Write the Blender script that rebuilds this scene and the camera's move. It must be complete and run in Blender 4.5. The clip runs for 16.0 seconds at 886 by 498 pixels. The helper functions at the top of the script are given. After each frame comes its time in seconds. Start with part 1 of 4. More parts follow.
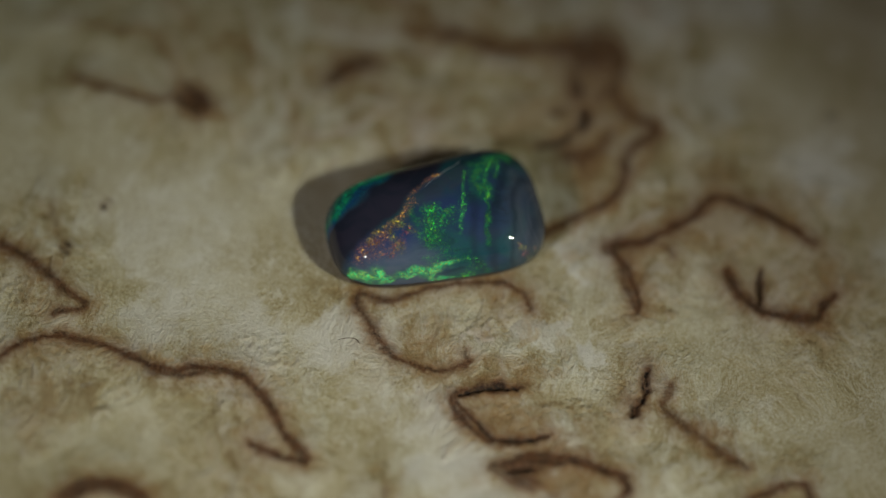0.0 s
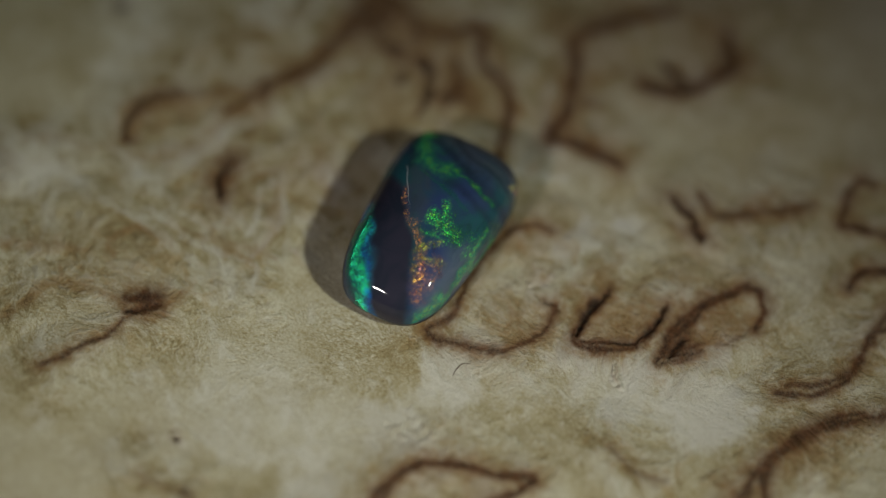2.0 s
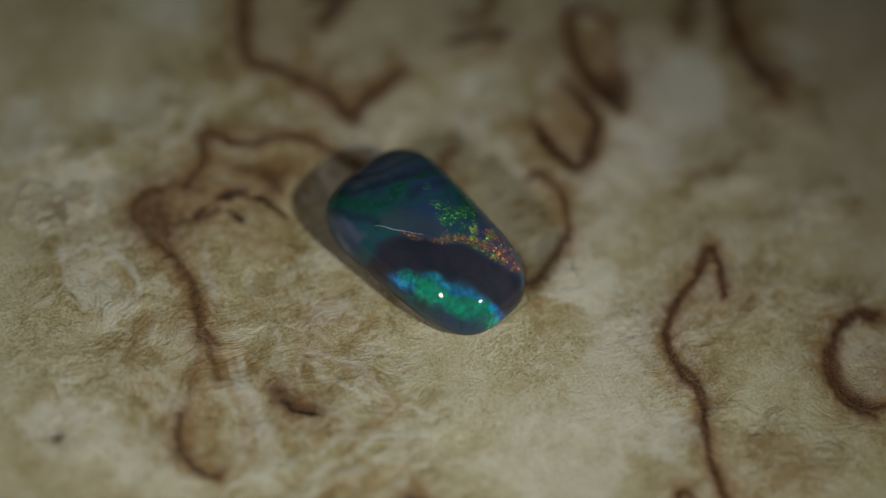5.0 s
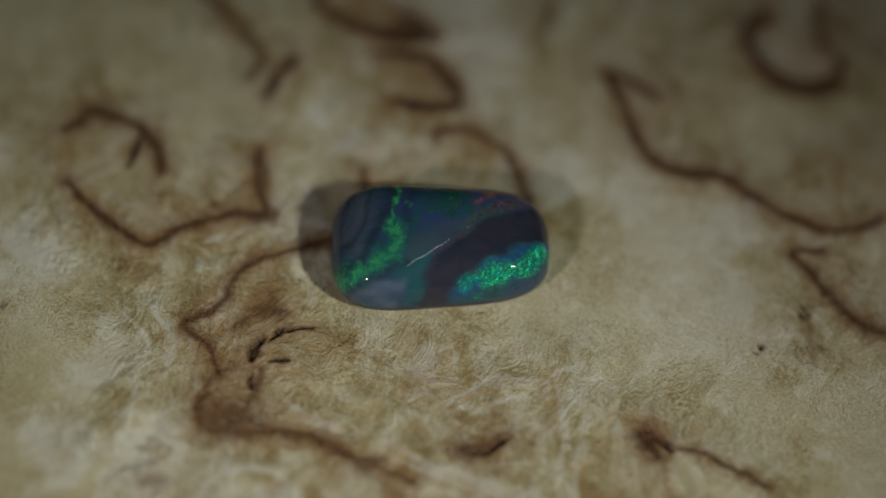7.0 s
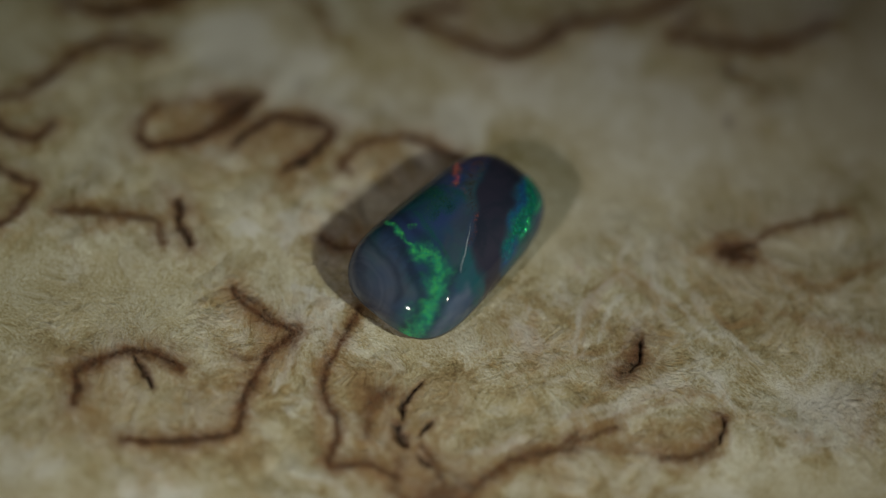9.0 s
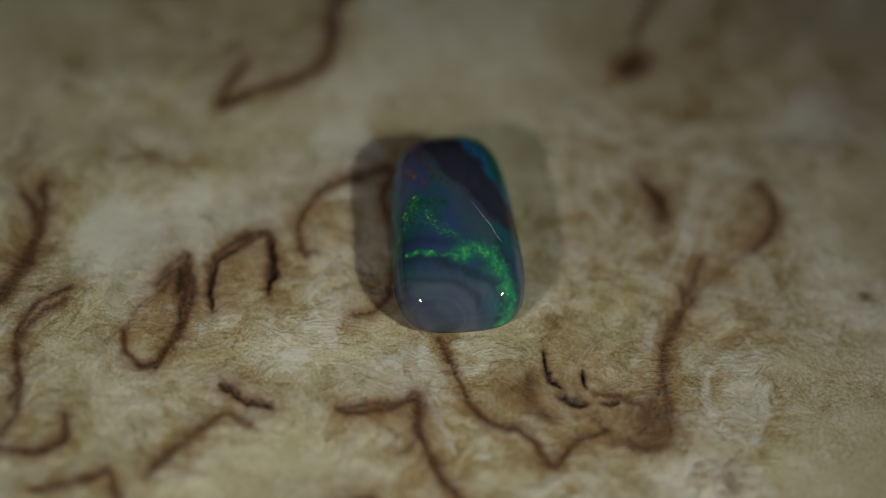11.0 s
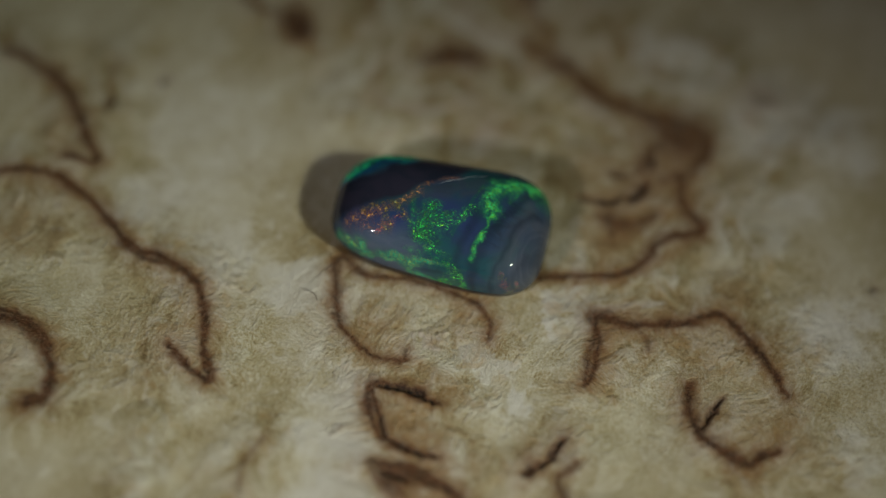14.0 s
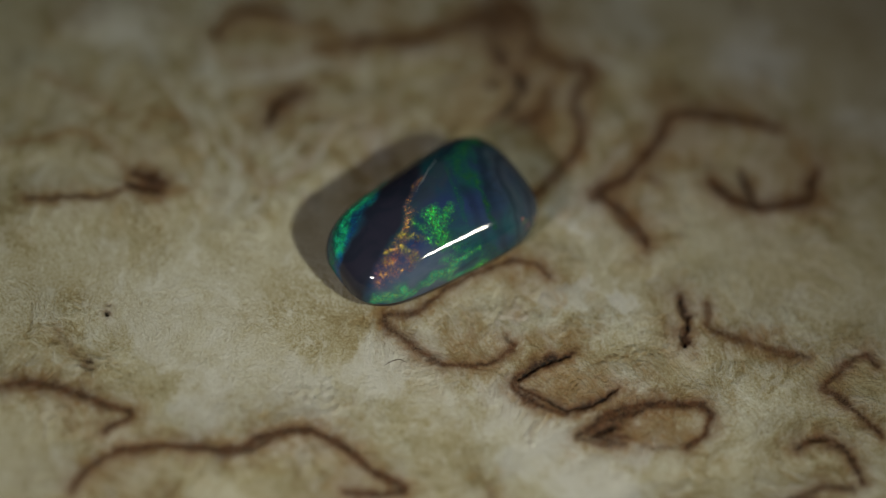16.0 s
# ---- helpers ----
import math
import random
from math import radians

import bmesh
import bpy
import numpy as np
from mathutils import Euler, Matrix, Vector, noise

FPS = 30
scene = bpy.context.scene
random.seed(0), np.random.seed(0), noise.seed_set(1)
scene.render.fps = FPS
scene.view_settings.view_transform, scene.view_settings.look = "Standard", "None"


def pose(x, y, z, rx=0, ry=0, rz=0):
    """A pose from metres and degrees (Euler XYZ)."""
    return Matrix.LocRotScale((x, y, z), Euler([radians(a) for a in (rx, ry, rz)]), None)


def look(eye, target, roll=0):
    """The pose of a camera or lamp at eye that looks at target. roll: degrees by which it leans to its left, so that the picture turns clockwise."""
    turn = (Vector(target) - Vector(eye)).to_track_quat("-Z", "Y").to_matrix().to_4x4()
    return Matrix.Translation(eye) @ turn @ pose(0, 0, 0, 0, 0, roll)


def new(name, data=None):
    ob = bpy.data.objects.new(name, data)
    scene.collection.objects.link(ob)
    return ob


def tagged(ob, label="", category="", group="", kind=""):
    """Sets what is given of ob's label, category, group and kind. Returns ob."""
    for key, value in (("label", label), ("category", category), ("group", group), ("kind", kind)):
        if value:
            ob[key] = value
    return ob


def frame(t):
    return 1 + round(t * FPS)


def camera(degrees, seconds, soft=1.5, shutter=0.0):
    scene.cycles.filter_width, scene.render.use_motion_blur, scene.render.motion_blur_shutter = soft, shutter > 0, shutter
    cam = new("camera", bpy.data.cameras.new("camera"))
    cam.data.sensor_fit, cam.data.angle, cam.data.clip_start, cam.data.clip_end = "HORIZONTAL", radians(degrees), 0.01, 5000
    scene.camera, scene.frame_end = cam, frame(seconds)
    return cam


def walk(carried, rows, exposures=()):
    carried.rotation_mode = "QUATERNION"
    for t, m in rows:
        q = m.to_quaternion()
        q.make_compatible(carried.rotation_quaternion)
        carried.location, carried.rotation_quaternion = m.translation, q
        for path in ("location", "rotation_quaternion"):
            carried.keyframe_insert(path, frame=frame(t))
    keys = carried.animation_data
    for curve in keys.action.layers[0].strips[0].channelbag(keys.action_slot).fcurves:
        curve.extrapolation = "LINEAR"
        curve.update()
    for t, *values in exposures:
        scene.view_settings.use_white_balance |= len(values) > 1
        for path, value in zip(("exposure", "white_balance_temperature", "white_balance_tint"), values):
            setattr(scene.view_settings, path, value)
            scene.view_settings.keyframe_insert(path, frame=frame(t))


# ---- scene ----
# a polished opal on a slowly turning burl-wood board, filmed close with a long lens
LENS = 13.755
cam = camera(LENS, 16.0, 1.2)
EYE = Matrix(((0.99547, -0.09512, 0.0, 0.000312), (0.08214, 0.85964, -0.50426, -0.108033),
              (0.04796, 0.50197, 0.86355, 0.184729), (0, 0, 0, 1)))
walk(cam, [(0.0, EYE), (16.0, EYE)])
cam.data.dof.use_dof = True
cam.data.dof.focus_distance = 0.2105
cam.data.dof.aperture_fstop = 6.8

# ---- light: two small lamps in a dark room ----
world = bpy.data.worlds.new("room_light")
scene.world = world
world.use_nodes = True
world.node_tree.nodes["Background"].inputs["Color"].default_value = (0.85, 0.95, 1.0, 1)
world.node_tree.nodes["Background"].inputs["Strength"].default_value = 0.05
scene.view_settings.exposure = 0.0


def spot(name, eye, target, watts, radius, cone, blend, colour):
    data = bpy.data.lights.new(name, "SPOT")
    data.energy, data.shadow_soft_size, data.color = watts, radius, colour
    data.spot_size, data.spot_blend = radians(cone), blend
    ob = new(name, data)
    ob.matrix_world = look(eye, target)
    return ob


spot("lamp_right", (0.390, -0.230, 0.392), (-0.003, -0.0172, 0), 8.6, 0.018, 7.95, 1.0, (0.98, 1.0, 0.84))
spot("lamp_left", (-0.310, -0.386, 0.340), (0.001, -0.0175, 0), 4.7, 0.018, 7.8, 1.0, (1.0, 0.93, 0.89))


# ---- materials ----
class Nodes:
    """A small helper to write node materials."""

    def __init__(self, name):
        self.mat = bpy.data.materials.new(name)
        self.mat.use_nodes = True
        self.tree = self.mat.node_tree
        self.bsdf = self.tree.nodes["Principled BSDF"]

    def add(self, kind, **values):
        node = self.tree.nodes.new(kind)
        for key, value in values.items():
            if key in node.inputs:
                self.put(node.inputs[key], value)
        return node

    def put(self, socket, value):
        if isinstance(value, bpy.types.NodeSocket):
            self.tree.links.new(value, socket)
        else:
            socket.default_value = value

    def math(self, op, a, b=0.0, c=0.0, clamp=False):
        node = self.tree.nodes.new("ShaderNodeMath")
        node.operation, node.use_clamp = op, clamp
        for socket, value in zip(node.inputs, (a, b, c)):
            self.put(socket, value)
        return node.outputs[0]

    def mix(self, fac, a, b, blend="MIX"):
        node = self.tree.nodes.new("ShaderNodeMix")
        node.data_type, node.blend_type = "RGBA", blend
        self.put(node.inputs[0], fac)
        for socket, value in ((node.inputs[6], a), (node.inputs[7], b)):
            self.put(socket, (*value, 1) if isinstance(value, tuple) else value)
        return node.outputs[2]

    def ramp(self, fac, low, high):
        node = self.tree.nodes.new("ShaderNodeMapRange")
        node.interpolation_type = "SMOOTHSTEP"
        self.put(node.inputs[0], fac)
        node.inputs[1].default_value, node.inputs[2].default_value = low, high
        return node.outputs[0]

    def noise(self, vector, scale, detail=3.0, rough=0.55, distortion=0.0):
        node = self.tree.nodes.new("ShaderNodeTexNoise")
        self.put(node.inputs["Vector"], vector)
        node.inputs["Scale"].default_value, node.inputs["Detail"].default_value = scale, detail
        node.inputs["Roughness"].default_value, node.inputs["Distortion"].default_value = rough, distortion
        return node.outputs["Fac"]

    def attribute(self, name):
        node = self.tree.nodes.new("ShaderNodeAttribute")
        node.attribute_name = name
        return node.outputs["Fac"]

    def bump(self, height, strength, distance):
        node = self.tree.nodes.new("ShaderNodeBump")
        node.inputs["Strength"].default_value, node.inputs["Distance"].default_value = strength, distance
        self.put(node.inputs["Height"], height)
        return node.outputs[0]

    def place(self, scale=(1, 1, 1), turn=0.0, shift=(0, 0, 0)):
        """Object coordinates, in millimetres."""
        coord = self.tree.nodes.new("ShaderNodeTexCoord")
        node = self.tree.nodes.new("ShaderNodeMapping")
        node.inputs["Location"].default_value = shift
        node.inputs["Scale"].default_value = [1000 * s for s in scale]
        node.inputs["Rotation"].default_value = (0, 0, radians(turn))
        self.put(node.inputs["Vector"], coord.outputs["Object"])
        return node.outputs[0]


def wood_material():
    """Pale burl: clouds of cream and olive, curly fibres, tan stains, brown veins and open cracks."""
    n = Nodes("burl_wood")
    p = n.place()
    warp = n.tree.nodes.new("ShaderNodeTexNoise")
    n.put(warp.inputs["Vector"], p)
    warp.inputs["Scale"].default_value, warp.inputs["Detail"].default_value = 0.14, 2
    bent = n.tree.nodes.new("ShaderNodeVectorMath")
    bent.operation = "MULTIPLY_ADD"
    n.put(bent.inputs[0], warp.outputs["Color"])
    bent.inputs[1].default_value = (5, 5, 0)
    n.put(bent.inputs[2], p)
    grain = n.tree.nodes.new("ShaderNodeMapping")
    n.put(grain.inputs["Vector"], bent.outputs[0])
    grain.inputs["Scale"].default_value = (1, 0.60, 1)
    grain.inputs["Rotation"].default_value = (0, 0, radians(20))
    broad = n.noise(p, 0.17, 3, 0.55, 0.5)
    cloud = n.noise(bent.outputs[0], 0.36, 6, 0.62, 0.5)
    curl = n.noise(grain.outputs[0], 1.1, 6, 0.68, 0.6)
    fibre = n.noise(grain.outputs[0], 4.2, 4, 0.7, 0.35)
    hair = n.noise(grain.outputs[0], 11.0, 2, 0.65, 0.3)
    fleck = n.noise(p, 5.5, 4, 0.72, 0.4)
    pore = n.noise(p, 14.0, 2, 0.6, 0.8)
    busy = n.math("MULTIPLY_ADD", n.attribute("busy"), 0.82, 0.18)
    # the brushed fibres show in patches, with smoother polished wood between them
    patch = n.math("MULTIPLY_ADD", n.ramp(n.noise(bent.outputs[0], 0.33, 4, 0.6, 0.6), 0.40, 0.60), 0.75, 0.25)
    hair = n.math("MULTIPLY_ADD", n.math("SUBTRACT", hair, 0.5), patch, 0.5)
    fibre = n.math("MULTIPLY_ADD", n.math("SUBTRACT", fibre, 0.5), patch, 0.5)
    swirl = n.ramp(n.noise(grain.outputs[0], 0.55, 4, 0.55, 0.7), 0.42, 0.58)
    tone = 0.507
    for value, weight, everywhere in ((broad, 0.30, True), (cloud, 0.62, False), (curl, 0.55, False), (swirl, 0.09, False), (fibre, 0.38, True), (hair, 0.40, True), (fleck, 0.38, True)):
        part_of = n.math("MULTIPLY", n.math("SUBTRACT", value, 0.5), weight)
        tone = n.math("ADD", tone, part_of if everywhere else n.math("MULTIPLY", part_of, busy))
    edge = n.math("MULTIPLY", n.math("SUBTRACT", n.noise(bent.outputs[0], 0.8, 7, 0.72, 0.4), 0.5), 0.95)
    pale = n.ramp(n.math("ADD", n.attribute("pale"), edge), 0.16, 0.82)
    olive = n.ramp(n.math("ADD", n.attribute("olive"), edge), 0.0, 1.5)
    tone = n.math("MULTIPLY_ADD", pale, 0.13, tone)
    tone = n.math("MULTIPLY_ADD", olive, -0.06, tone)
    tone = n.math("MULTIPLY_ADD", n.attribute("busy"), -0.02, tone)
    ramp = n.tree.nodes.new("ShaderNodeValToRGB")
    n.put(ramp.inputs[0], tone)
    stops = ((0.26, (0.16, 0.115, 0.05)), (0.40, (0.375, 0.305, 0.158)), (0.50, (0.525, 0.473, 0.320)),
             (0.60, (0.66, 0.632, 0.50)), (0.76, (0.78, 0.76, 0.68)))
    while len(ramp.color_ramp.elements) < len(stops):
        ramp.color_ramp.elements.new(0.5)
    for element, (at, colour) in zip(ramp.color_ramp.elements, stops):
        element.position, element.color = at, (*colour, 1)
    base = n.mix(n.math("MULTIPLY", olive, 0.5), ramp.outputs[0], (0.45, 0.41, 0.24))
    base = n.mix(n.math("MULTIPLY", pale, 0.58), base, (0.69, 0.675, 0.635))
    amber = n.math("MULTIPLY", n.ramp(n.noise(p, 0.7, 5, 0.65, 0.8), 0.50, 0.68), n.math("MULTIPLY", n.attribute("busy"), 0.48))
    base = n.mix(amber, base, (0.47, 0.31, 0.125))
    base = n.mix(n.math("MULTIPLY", n.ramp(n.noise(bent.outputs[0], 0.8, 5, 0.65, 0.5), 0.54, 0.68), 0.5), base, (0.72, 0.70, 0.61))
    base = n.mix(n.math("MULTIPLY", n.ramp(pore, 0.60, 0.75), 0.35), base, (0.22, 0.16, 0.09))
    wobble = n.math("MULTIPLY_ADD", n.noise(p, 2.2, 5, 0.75), 2.4, -0.15)
    tan = n.math("MULTIPLY", n.math("MULTIPLY", n.attribute("tan"), 0.78), wobble, clamp=True)
    base = n.mix(tan, base, (0.35, 0.208, 0.093))
    halo = n.math("MULTIPLY", n.attribute("halo"), wobble, clamp=True)
    base = n.mix(n.math("MULTIPLY", n.attribute("blush"), n.math("MULTIPLY", wobble, 0.34), clamp=True), base, (0.37, 0.20, 0.08))
    base = n.mix(n.math("MULTIPLY", halo, 0.78), base, (0.210, 0.088, 0.033))
    vein = n.math("MULTIPLY", n.attribute("vein"), n.math("MULTIPLY_ADD", n.noise(p, 7.0, 5, 0.8), 2.6, -0.35), clamp=True)
    base = n.mix(vein, base, n.mix(n.ramp(n.noise(p, 1.1, 3), 0.4, 0.6), (0.046, 0.019, 0.009), (0.100, 0.040, 0.016)))
    crack = n.math("MULTIPLY", n.attribute("crack"), n.math("MULTIPLY_ADD", n.noise(p, 2.6, 5, 0.75), 7.0, -2.9), clamp=True)
    base = n.mix(crack, base, (0.010, 0.006, 0.004))
    n.put(n.bsdf.inputs["Base Color"], base)
    n.put(n.bsdf.inputs["Roughness"], n.math("MULTIPLY_ADD", fleck, 0.3, 0.42))
    n.bsdf.inputs["Specular IOR Level"].default_value = 0.3
    height = n.math("ADD", n.math("MULTIPLY_ADD", fibre, 0.8, n.math("MULTIPLY", hair, 0.22)), n.math("MULTIPLY", fleck, 0.7))
    fine_relief = n.bump(height, 0.65, 0.00016)
    folds = n.tree.nodes.new("ShaderNodeBump")
    folds.inputs["Strength"].default_value, folds.inputs["Distance"].default_value = 0.6, 0.0007
    n.put(folds.inputs["Height"], n.math("MULTIPLY", n.math("ADD", curl, cloud), busy))
    n.put(folds.inputs["Normal"], fine_relief)
    n.put(n.bsdf.inputs["Normal"], folds.outputs[0])
    return n.mat


ZONES = ("dark", "shade", "milky", "pale", "wedge", "blue")
FLASHES = ("edge_green", "edge_low", "edge_blue", "fire", "gold", "ember", "mid_green", "low_green", "arc_green", "inner_arc",
           "rim_green", "spark", "end_fire")


def opal_material():
    """Dark body colour, inner sheets of coloured flakes that mirror the lamps at their own tilt, and a polished skin."""
    n = Nodes("opal")
    p = n.place()
    cloud = n.noise(p, 0.42, 3, 0.5, 0.6)
    wisp = n.noise(n.place((0.45, 1.0, 1.0), 35), 0.9, 4, 0.55, 0.7)
    ragged = n.math("SUBTRACT", n.noise(p, 1.5, 8, 0.74, 0.5), 0.5)
    fray = n.math("SUBTRACT", n.noise(p, 4.2, 6, 0.75, 0.3), 0.5)

    def soft(name, torn=0.35):
        return n.ramp(n.math("MULTIPLY_ADD", ragged, torn, n.attribute(name)), 0.08, 0.92)

    body = n.mix(n.ramp(cloud, 0.36, 0.64), (0.026, 0.062, 0.135), (0.018, 0.092, 0.118))
    body = n.mix(n.math("MULTIPLY", n.ramp(wisp, 0.50, 0.70), 0.35), body, (0.050, 0.075, 0.125))
    body = n.mix(n.math("MULTIPLY", n.ramp(wisp, 0.48, 0.32), 0.5), body, (0.012, 0.022, 0.040))
    body = n.mix(n.math("MULTIPLY", soft("blue"), 0.85), body, (0.034, 0.058, 0.185))
    body = n.mix(n.math("MULTIPLY", soft("milky"), n.math("MULTIPLY_ADD", wisp, 1.2, 0.2), clamp=True), body, (0.105, 0.140, 0.215))
    body = n.mix(n.math("MULTIPLY", soft("wedge", 0.4), 0.5), body, (0.062, 0.082, 0.100))
    # growth rings curve round the pale end of the stone
    away = n.tree.nodes.new("ShaderNodeVectorMath")
    away.operation = "DISTANCE"
    n.put(away.inputs[0], p)
    away.inputs[1].default_value = (7.1, -1.9, 2.2)
    rings = n.tree.nodes.new("ShaderNodeTexNoise")
    rings.noise_dimensions = "1D"
    n.put(rings.inputs["W"], n.math("MULTIPLY_ADD", n.noise(p, 0.5, 3), 0.9, away.outputs["Value"]))
    rings.inputs["Scale"].default_value, rings.inputs["Detail"].default_value = 1.5, 3
    ring = n.ramp(rings.outputs["Fac"], 0.36, 0.64)
    body = n.mix(n.math("MULTIPLY", n.attribute("pale"), 0.95), body, n.mix(ring, (0.066, 0.082, 0.118), (0.092, 0.110, 0.150)))
    for name, amount, colour in (("edge_green", 0.60, (0.010, 0.150, 0.125)), ("edge_low", 0.35, (0.010, 0.17, 0.12)), ("edge_blue", 0.45, (0.012, 0.075, 0.26)),
                                 ("arc_green", 0.50, (0.010, 0.145, 0.095)), ("inner_arc", 0.35, (0.010, 0.12, 0.075)), ("mid_green", 0.30, (0.010, 0.13, 0.075)),
                                 ("low_green", 0.20, (0.010, 0.12, 0.075)), ("rim_green", 0.55, (0.020, 0.17, 0.115)), ("fire", 0.30, (0.115, 0.085, 0.120)), ("gold", 0.15, (0.10, 0.10, 0.05))):
        body = n.mix(n.math("MULTIPLY", soft(name), amount), body, colour)
    body = n.mix(n.math("MULTIPLY", soft("shade"), 0.5), body, (0.016, 0.026, 0.045))
    dark = n.ramp(n.math("MULTIPLY_ADD", ragged, 0.22, n.attribute("dark")), 0.18, 0.72)
    body = n.mix(dark, body, n.mix(n.ramp(cloud, 0.4, 0.6), (0.020, 0.026, 0.046), (0.032, 0.032, 0.056)))
    n.put(n.bsdf.inputs["Base Color"], body)
    n.bsdf.inputs["Roughness"].default_value = 0.6
    n.bsdf.inputs["Specular IOR Level"].default_value = 0.1
    shader = n.bsdf.outputs[0]

    def cells(scale, jitter):
        node = n.tree.nodes.new("ShaderNodeTexVoronoi")
        mixed = n.tree.nodes.new("ShaderNodeVectorMath")
        mixed.operation = "MULTIPLY_ADD"
        rough = n.tree.nodes.new("ShaderNodeTexNoise")
        n.put(rough.inputs["Vector"], p)
        rough.inputs["Scale"].default_value = scale * 1.3
        n.put(mixed.inputs[0], rough.outputs["Color"])
        mixed.inputs[1].default_value = (jitter / scale,) * 3
        n.put(mixed.inputs[2], p)
        n.put(node.inputs["Vector"], mixed.outputs[0])
        node.inputs["Scale"].default_value = scale
        return node.outputs["Color"]

    fine, coarse = cells(11.0, 2.6), cells(3.4, 2.4)
    crumbs = n.ramp(n.noise(p, 7.5, 4, 0.8, 0.6), 0.47, 0.62)
    clump = n.ramp(n.noise(p, 2.3, 6, 0.78, 0.8), 0.42, 0.62)
    silk = n.math("MULTIPLY_ADD", n.ramp(n.noise(p, 1.9, 8, 0.76, 0.6), 0.37, 0.66), 0.94, 0.06)
    speck = n.math("MULTIPLY", n.math("MULTIPLY_ADD", crumbs, 0.85, 0.15), n.math("MULTIPLY_ADD", clump, 0.8, 0.2))
    keep = n.math("SUBTRACT", 1.0, dark, clamp=True)

    def flakes(name, lit_at, lean, colour, second, spread, rough, amount, grain, fill):
        """One sheet of flakes; it flashes when the board stands near lit_at degrees."""
        nonlocal shader
        a = radians(-90 - lit_at - STONE_TURN)
        way = Vector((math.cos(a) * math.sin(radians(lean)), math.sin(a) * math.sin(radians(lean)), math.cos(radians(lean))))
        tilt = n.tree.nodes.new("ShaderNodeVectorMath")
        tilt.operation = "MULTIPLY_ADD"
        n.put(tilt.inputs[0], grain)
        tilt.inputs[1].default_value = (spread,) * 3
        tilt.inputs[2].default_value = way - Vector((spread, spread, spread)) / 2
        turned = n.tree.nodes.new("ShaderNodeVectorTransform")
        turned.vector_type, turned.convert_from, turned.convert_to = "NORMAL", "OBJECT", "WORLD"
        n.put(turned.inputs[0], tilt.outputs[0])
        split = n.tree.nodes.new("ShaderNodeSeparateColor")
        n.put(split.inputs[0], grain)
        gloss = n.tree.nodes.new("ShaderNodeBsdfAnisotropic")
        n.put(gloss.inputs["Color"], n.mix(n.ramp(n.math("MULTIPLY_ADD", ragged, 1.2, split.outputs[1]), 0.35, 0.75), colour, second))
        gloss.inputs["Roughness"].default_value = rough
        n.put(gloss.inputs["Normal"], turned.outputs[0])
        torn = n.math("ADD", n.math("MULTIPLY", ragged, 1.5), n.math("MULTIPLY", fray, 0.55))
        mask = n.ramp(n.math("ADD", n.attribute(name), torn), 0.25, 1.25)
        blend = n.tree.nodes.new("ShaderNodeMixShader")
        n.put(blend.inputs[0], n.math("MULTIPLY", n.math("MULTIPLY", mask, keep), n.math("MULTIPLY", fill, amount), clamp=True))
        n.put(blend.inputs[1], shader)
        n.put(blend.inputs[2], gloss.outputs[0])
        shader = blend.outputs[0]

    flakes("edge_green", 60, 30, (0.02, 0.52, 0.36), (0.02, 0.66, 0.28), 0.15, 0.52, 0.55, fine, silk)
    flakes("edge_green", 150, 30, (0.03, 0.80, 0.26), (0.02, 0.55, 0.50), 0.22, 0.37, 0.85, fine, silk)
    flakes("edge_green", 0, 36, (0.02, 0.60, 0.20), (0.02, 0.45, 0.35), 0.15, 0.50, 0.75, fine, silk)
    flakes("edge_low", 190, 36, (0.05, 0.95, 0.25), (0.02, 0.70, 0.30), 0.6, 0.36, 0.77, fine, speck)
    flakes("edge_blue", 215, 30, (0.02, 0.10, 0.55), (0.03, 0.22, 0.60), 0.2, 0.55, 0.3, coarse, silk)
    flakes("edge_blue", 70, 32, (0.02, 0.20, 0.80), (0.02, 0.40, 0.70), 0.2, 0.5, 0.45, coarse, silk)
    flakes("arc_green", 195, 32, (0.03, 0.50, 0.24), (0.08, 0.60, 0.14), 0.1, 0.44, 0.7, fine, silk)
    flakes("arc_green", 295, 34, (0.04, 0.50, 0.13), (0.10, 0.54, 0.06), 0.25, 0.4, 0.34, fine, silk)
    flakes("arc_green", 20, 40, (0.05, 0.50, 0.14), (0.16, 0.50, 0.06), 0.12, 0.48, 0.16, fine, silk)
    flakes("inner_arc", 318, 32, (0.08, 0.75, 0.06), (0.30, 0.80, 0.04), 0.2, 0.3, 0.28, fine, speck)
    flakes("mid_green", 350, 30, (0.04, 0.85, 0.06), (0.26, 0.90, 0.02), 0.45, 0.4, 0.9, fine, n.math("ADD", n.math("MULTIPLY", speck, 0.8), n.math("MULTIPLY", silk, 0.25)))
    flakes("mid_green", 70, 30, (0.05, 0.60, 0.18), (0.25, 0.80, 0.05), 0.6, 0.40, 0.52, fine, speck)
    flakes("low_green", 290, 32, (0.05, 0.70, 0.05), (0.28, 0.80, 0.02), 0.45, 0.34, 0.42, fine, speck)
    flakes("rim_green", 0, 38, (0.03, 0.58, 0.32), (0.28, 0.62, 0.10), 0.2, 0.45, 0.22, fine, silk)
    flakes("rim_green", 320, 36, (0.05, 0.75, 0.20), (0.30, 0.60, 0.08), 0.2, 0.42, 0.3, fine, silk)
    flakes("fire", 75, 28, (0.85, 0.16, 0.04), (0.90, 0.45, 0.04), 0.6, 0.38, 0.9, fine, speck)
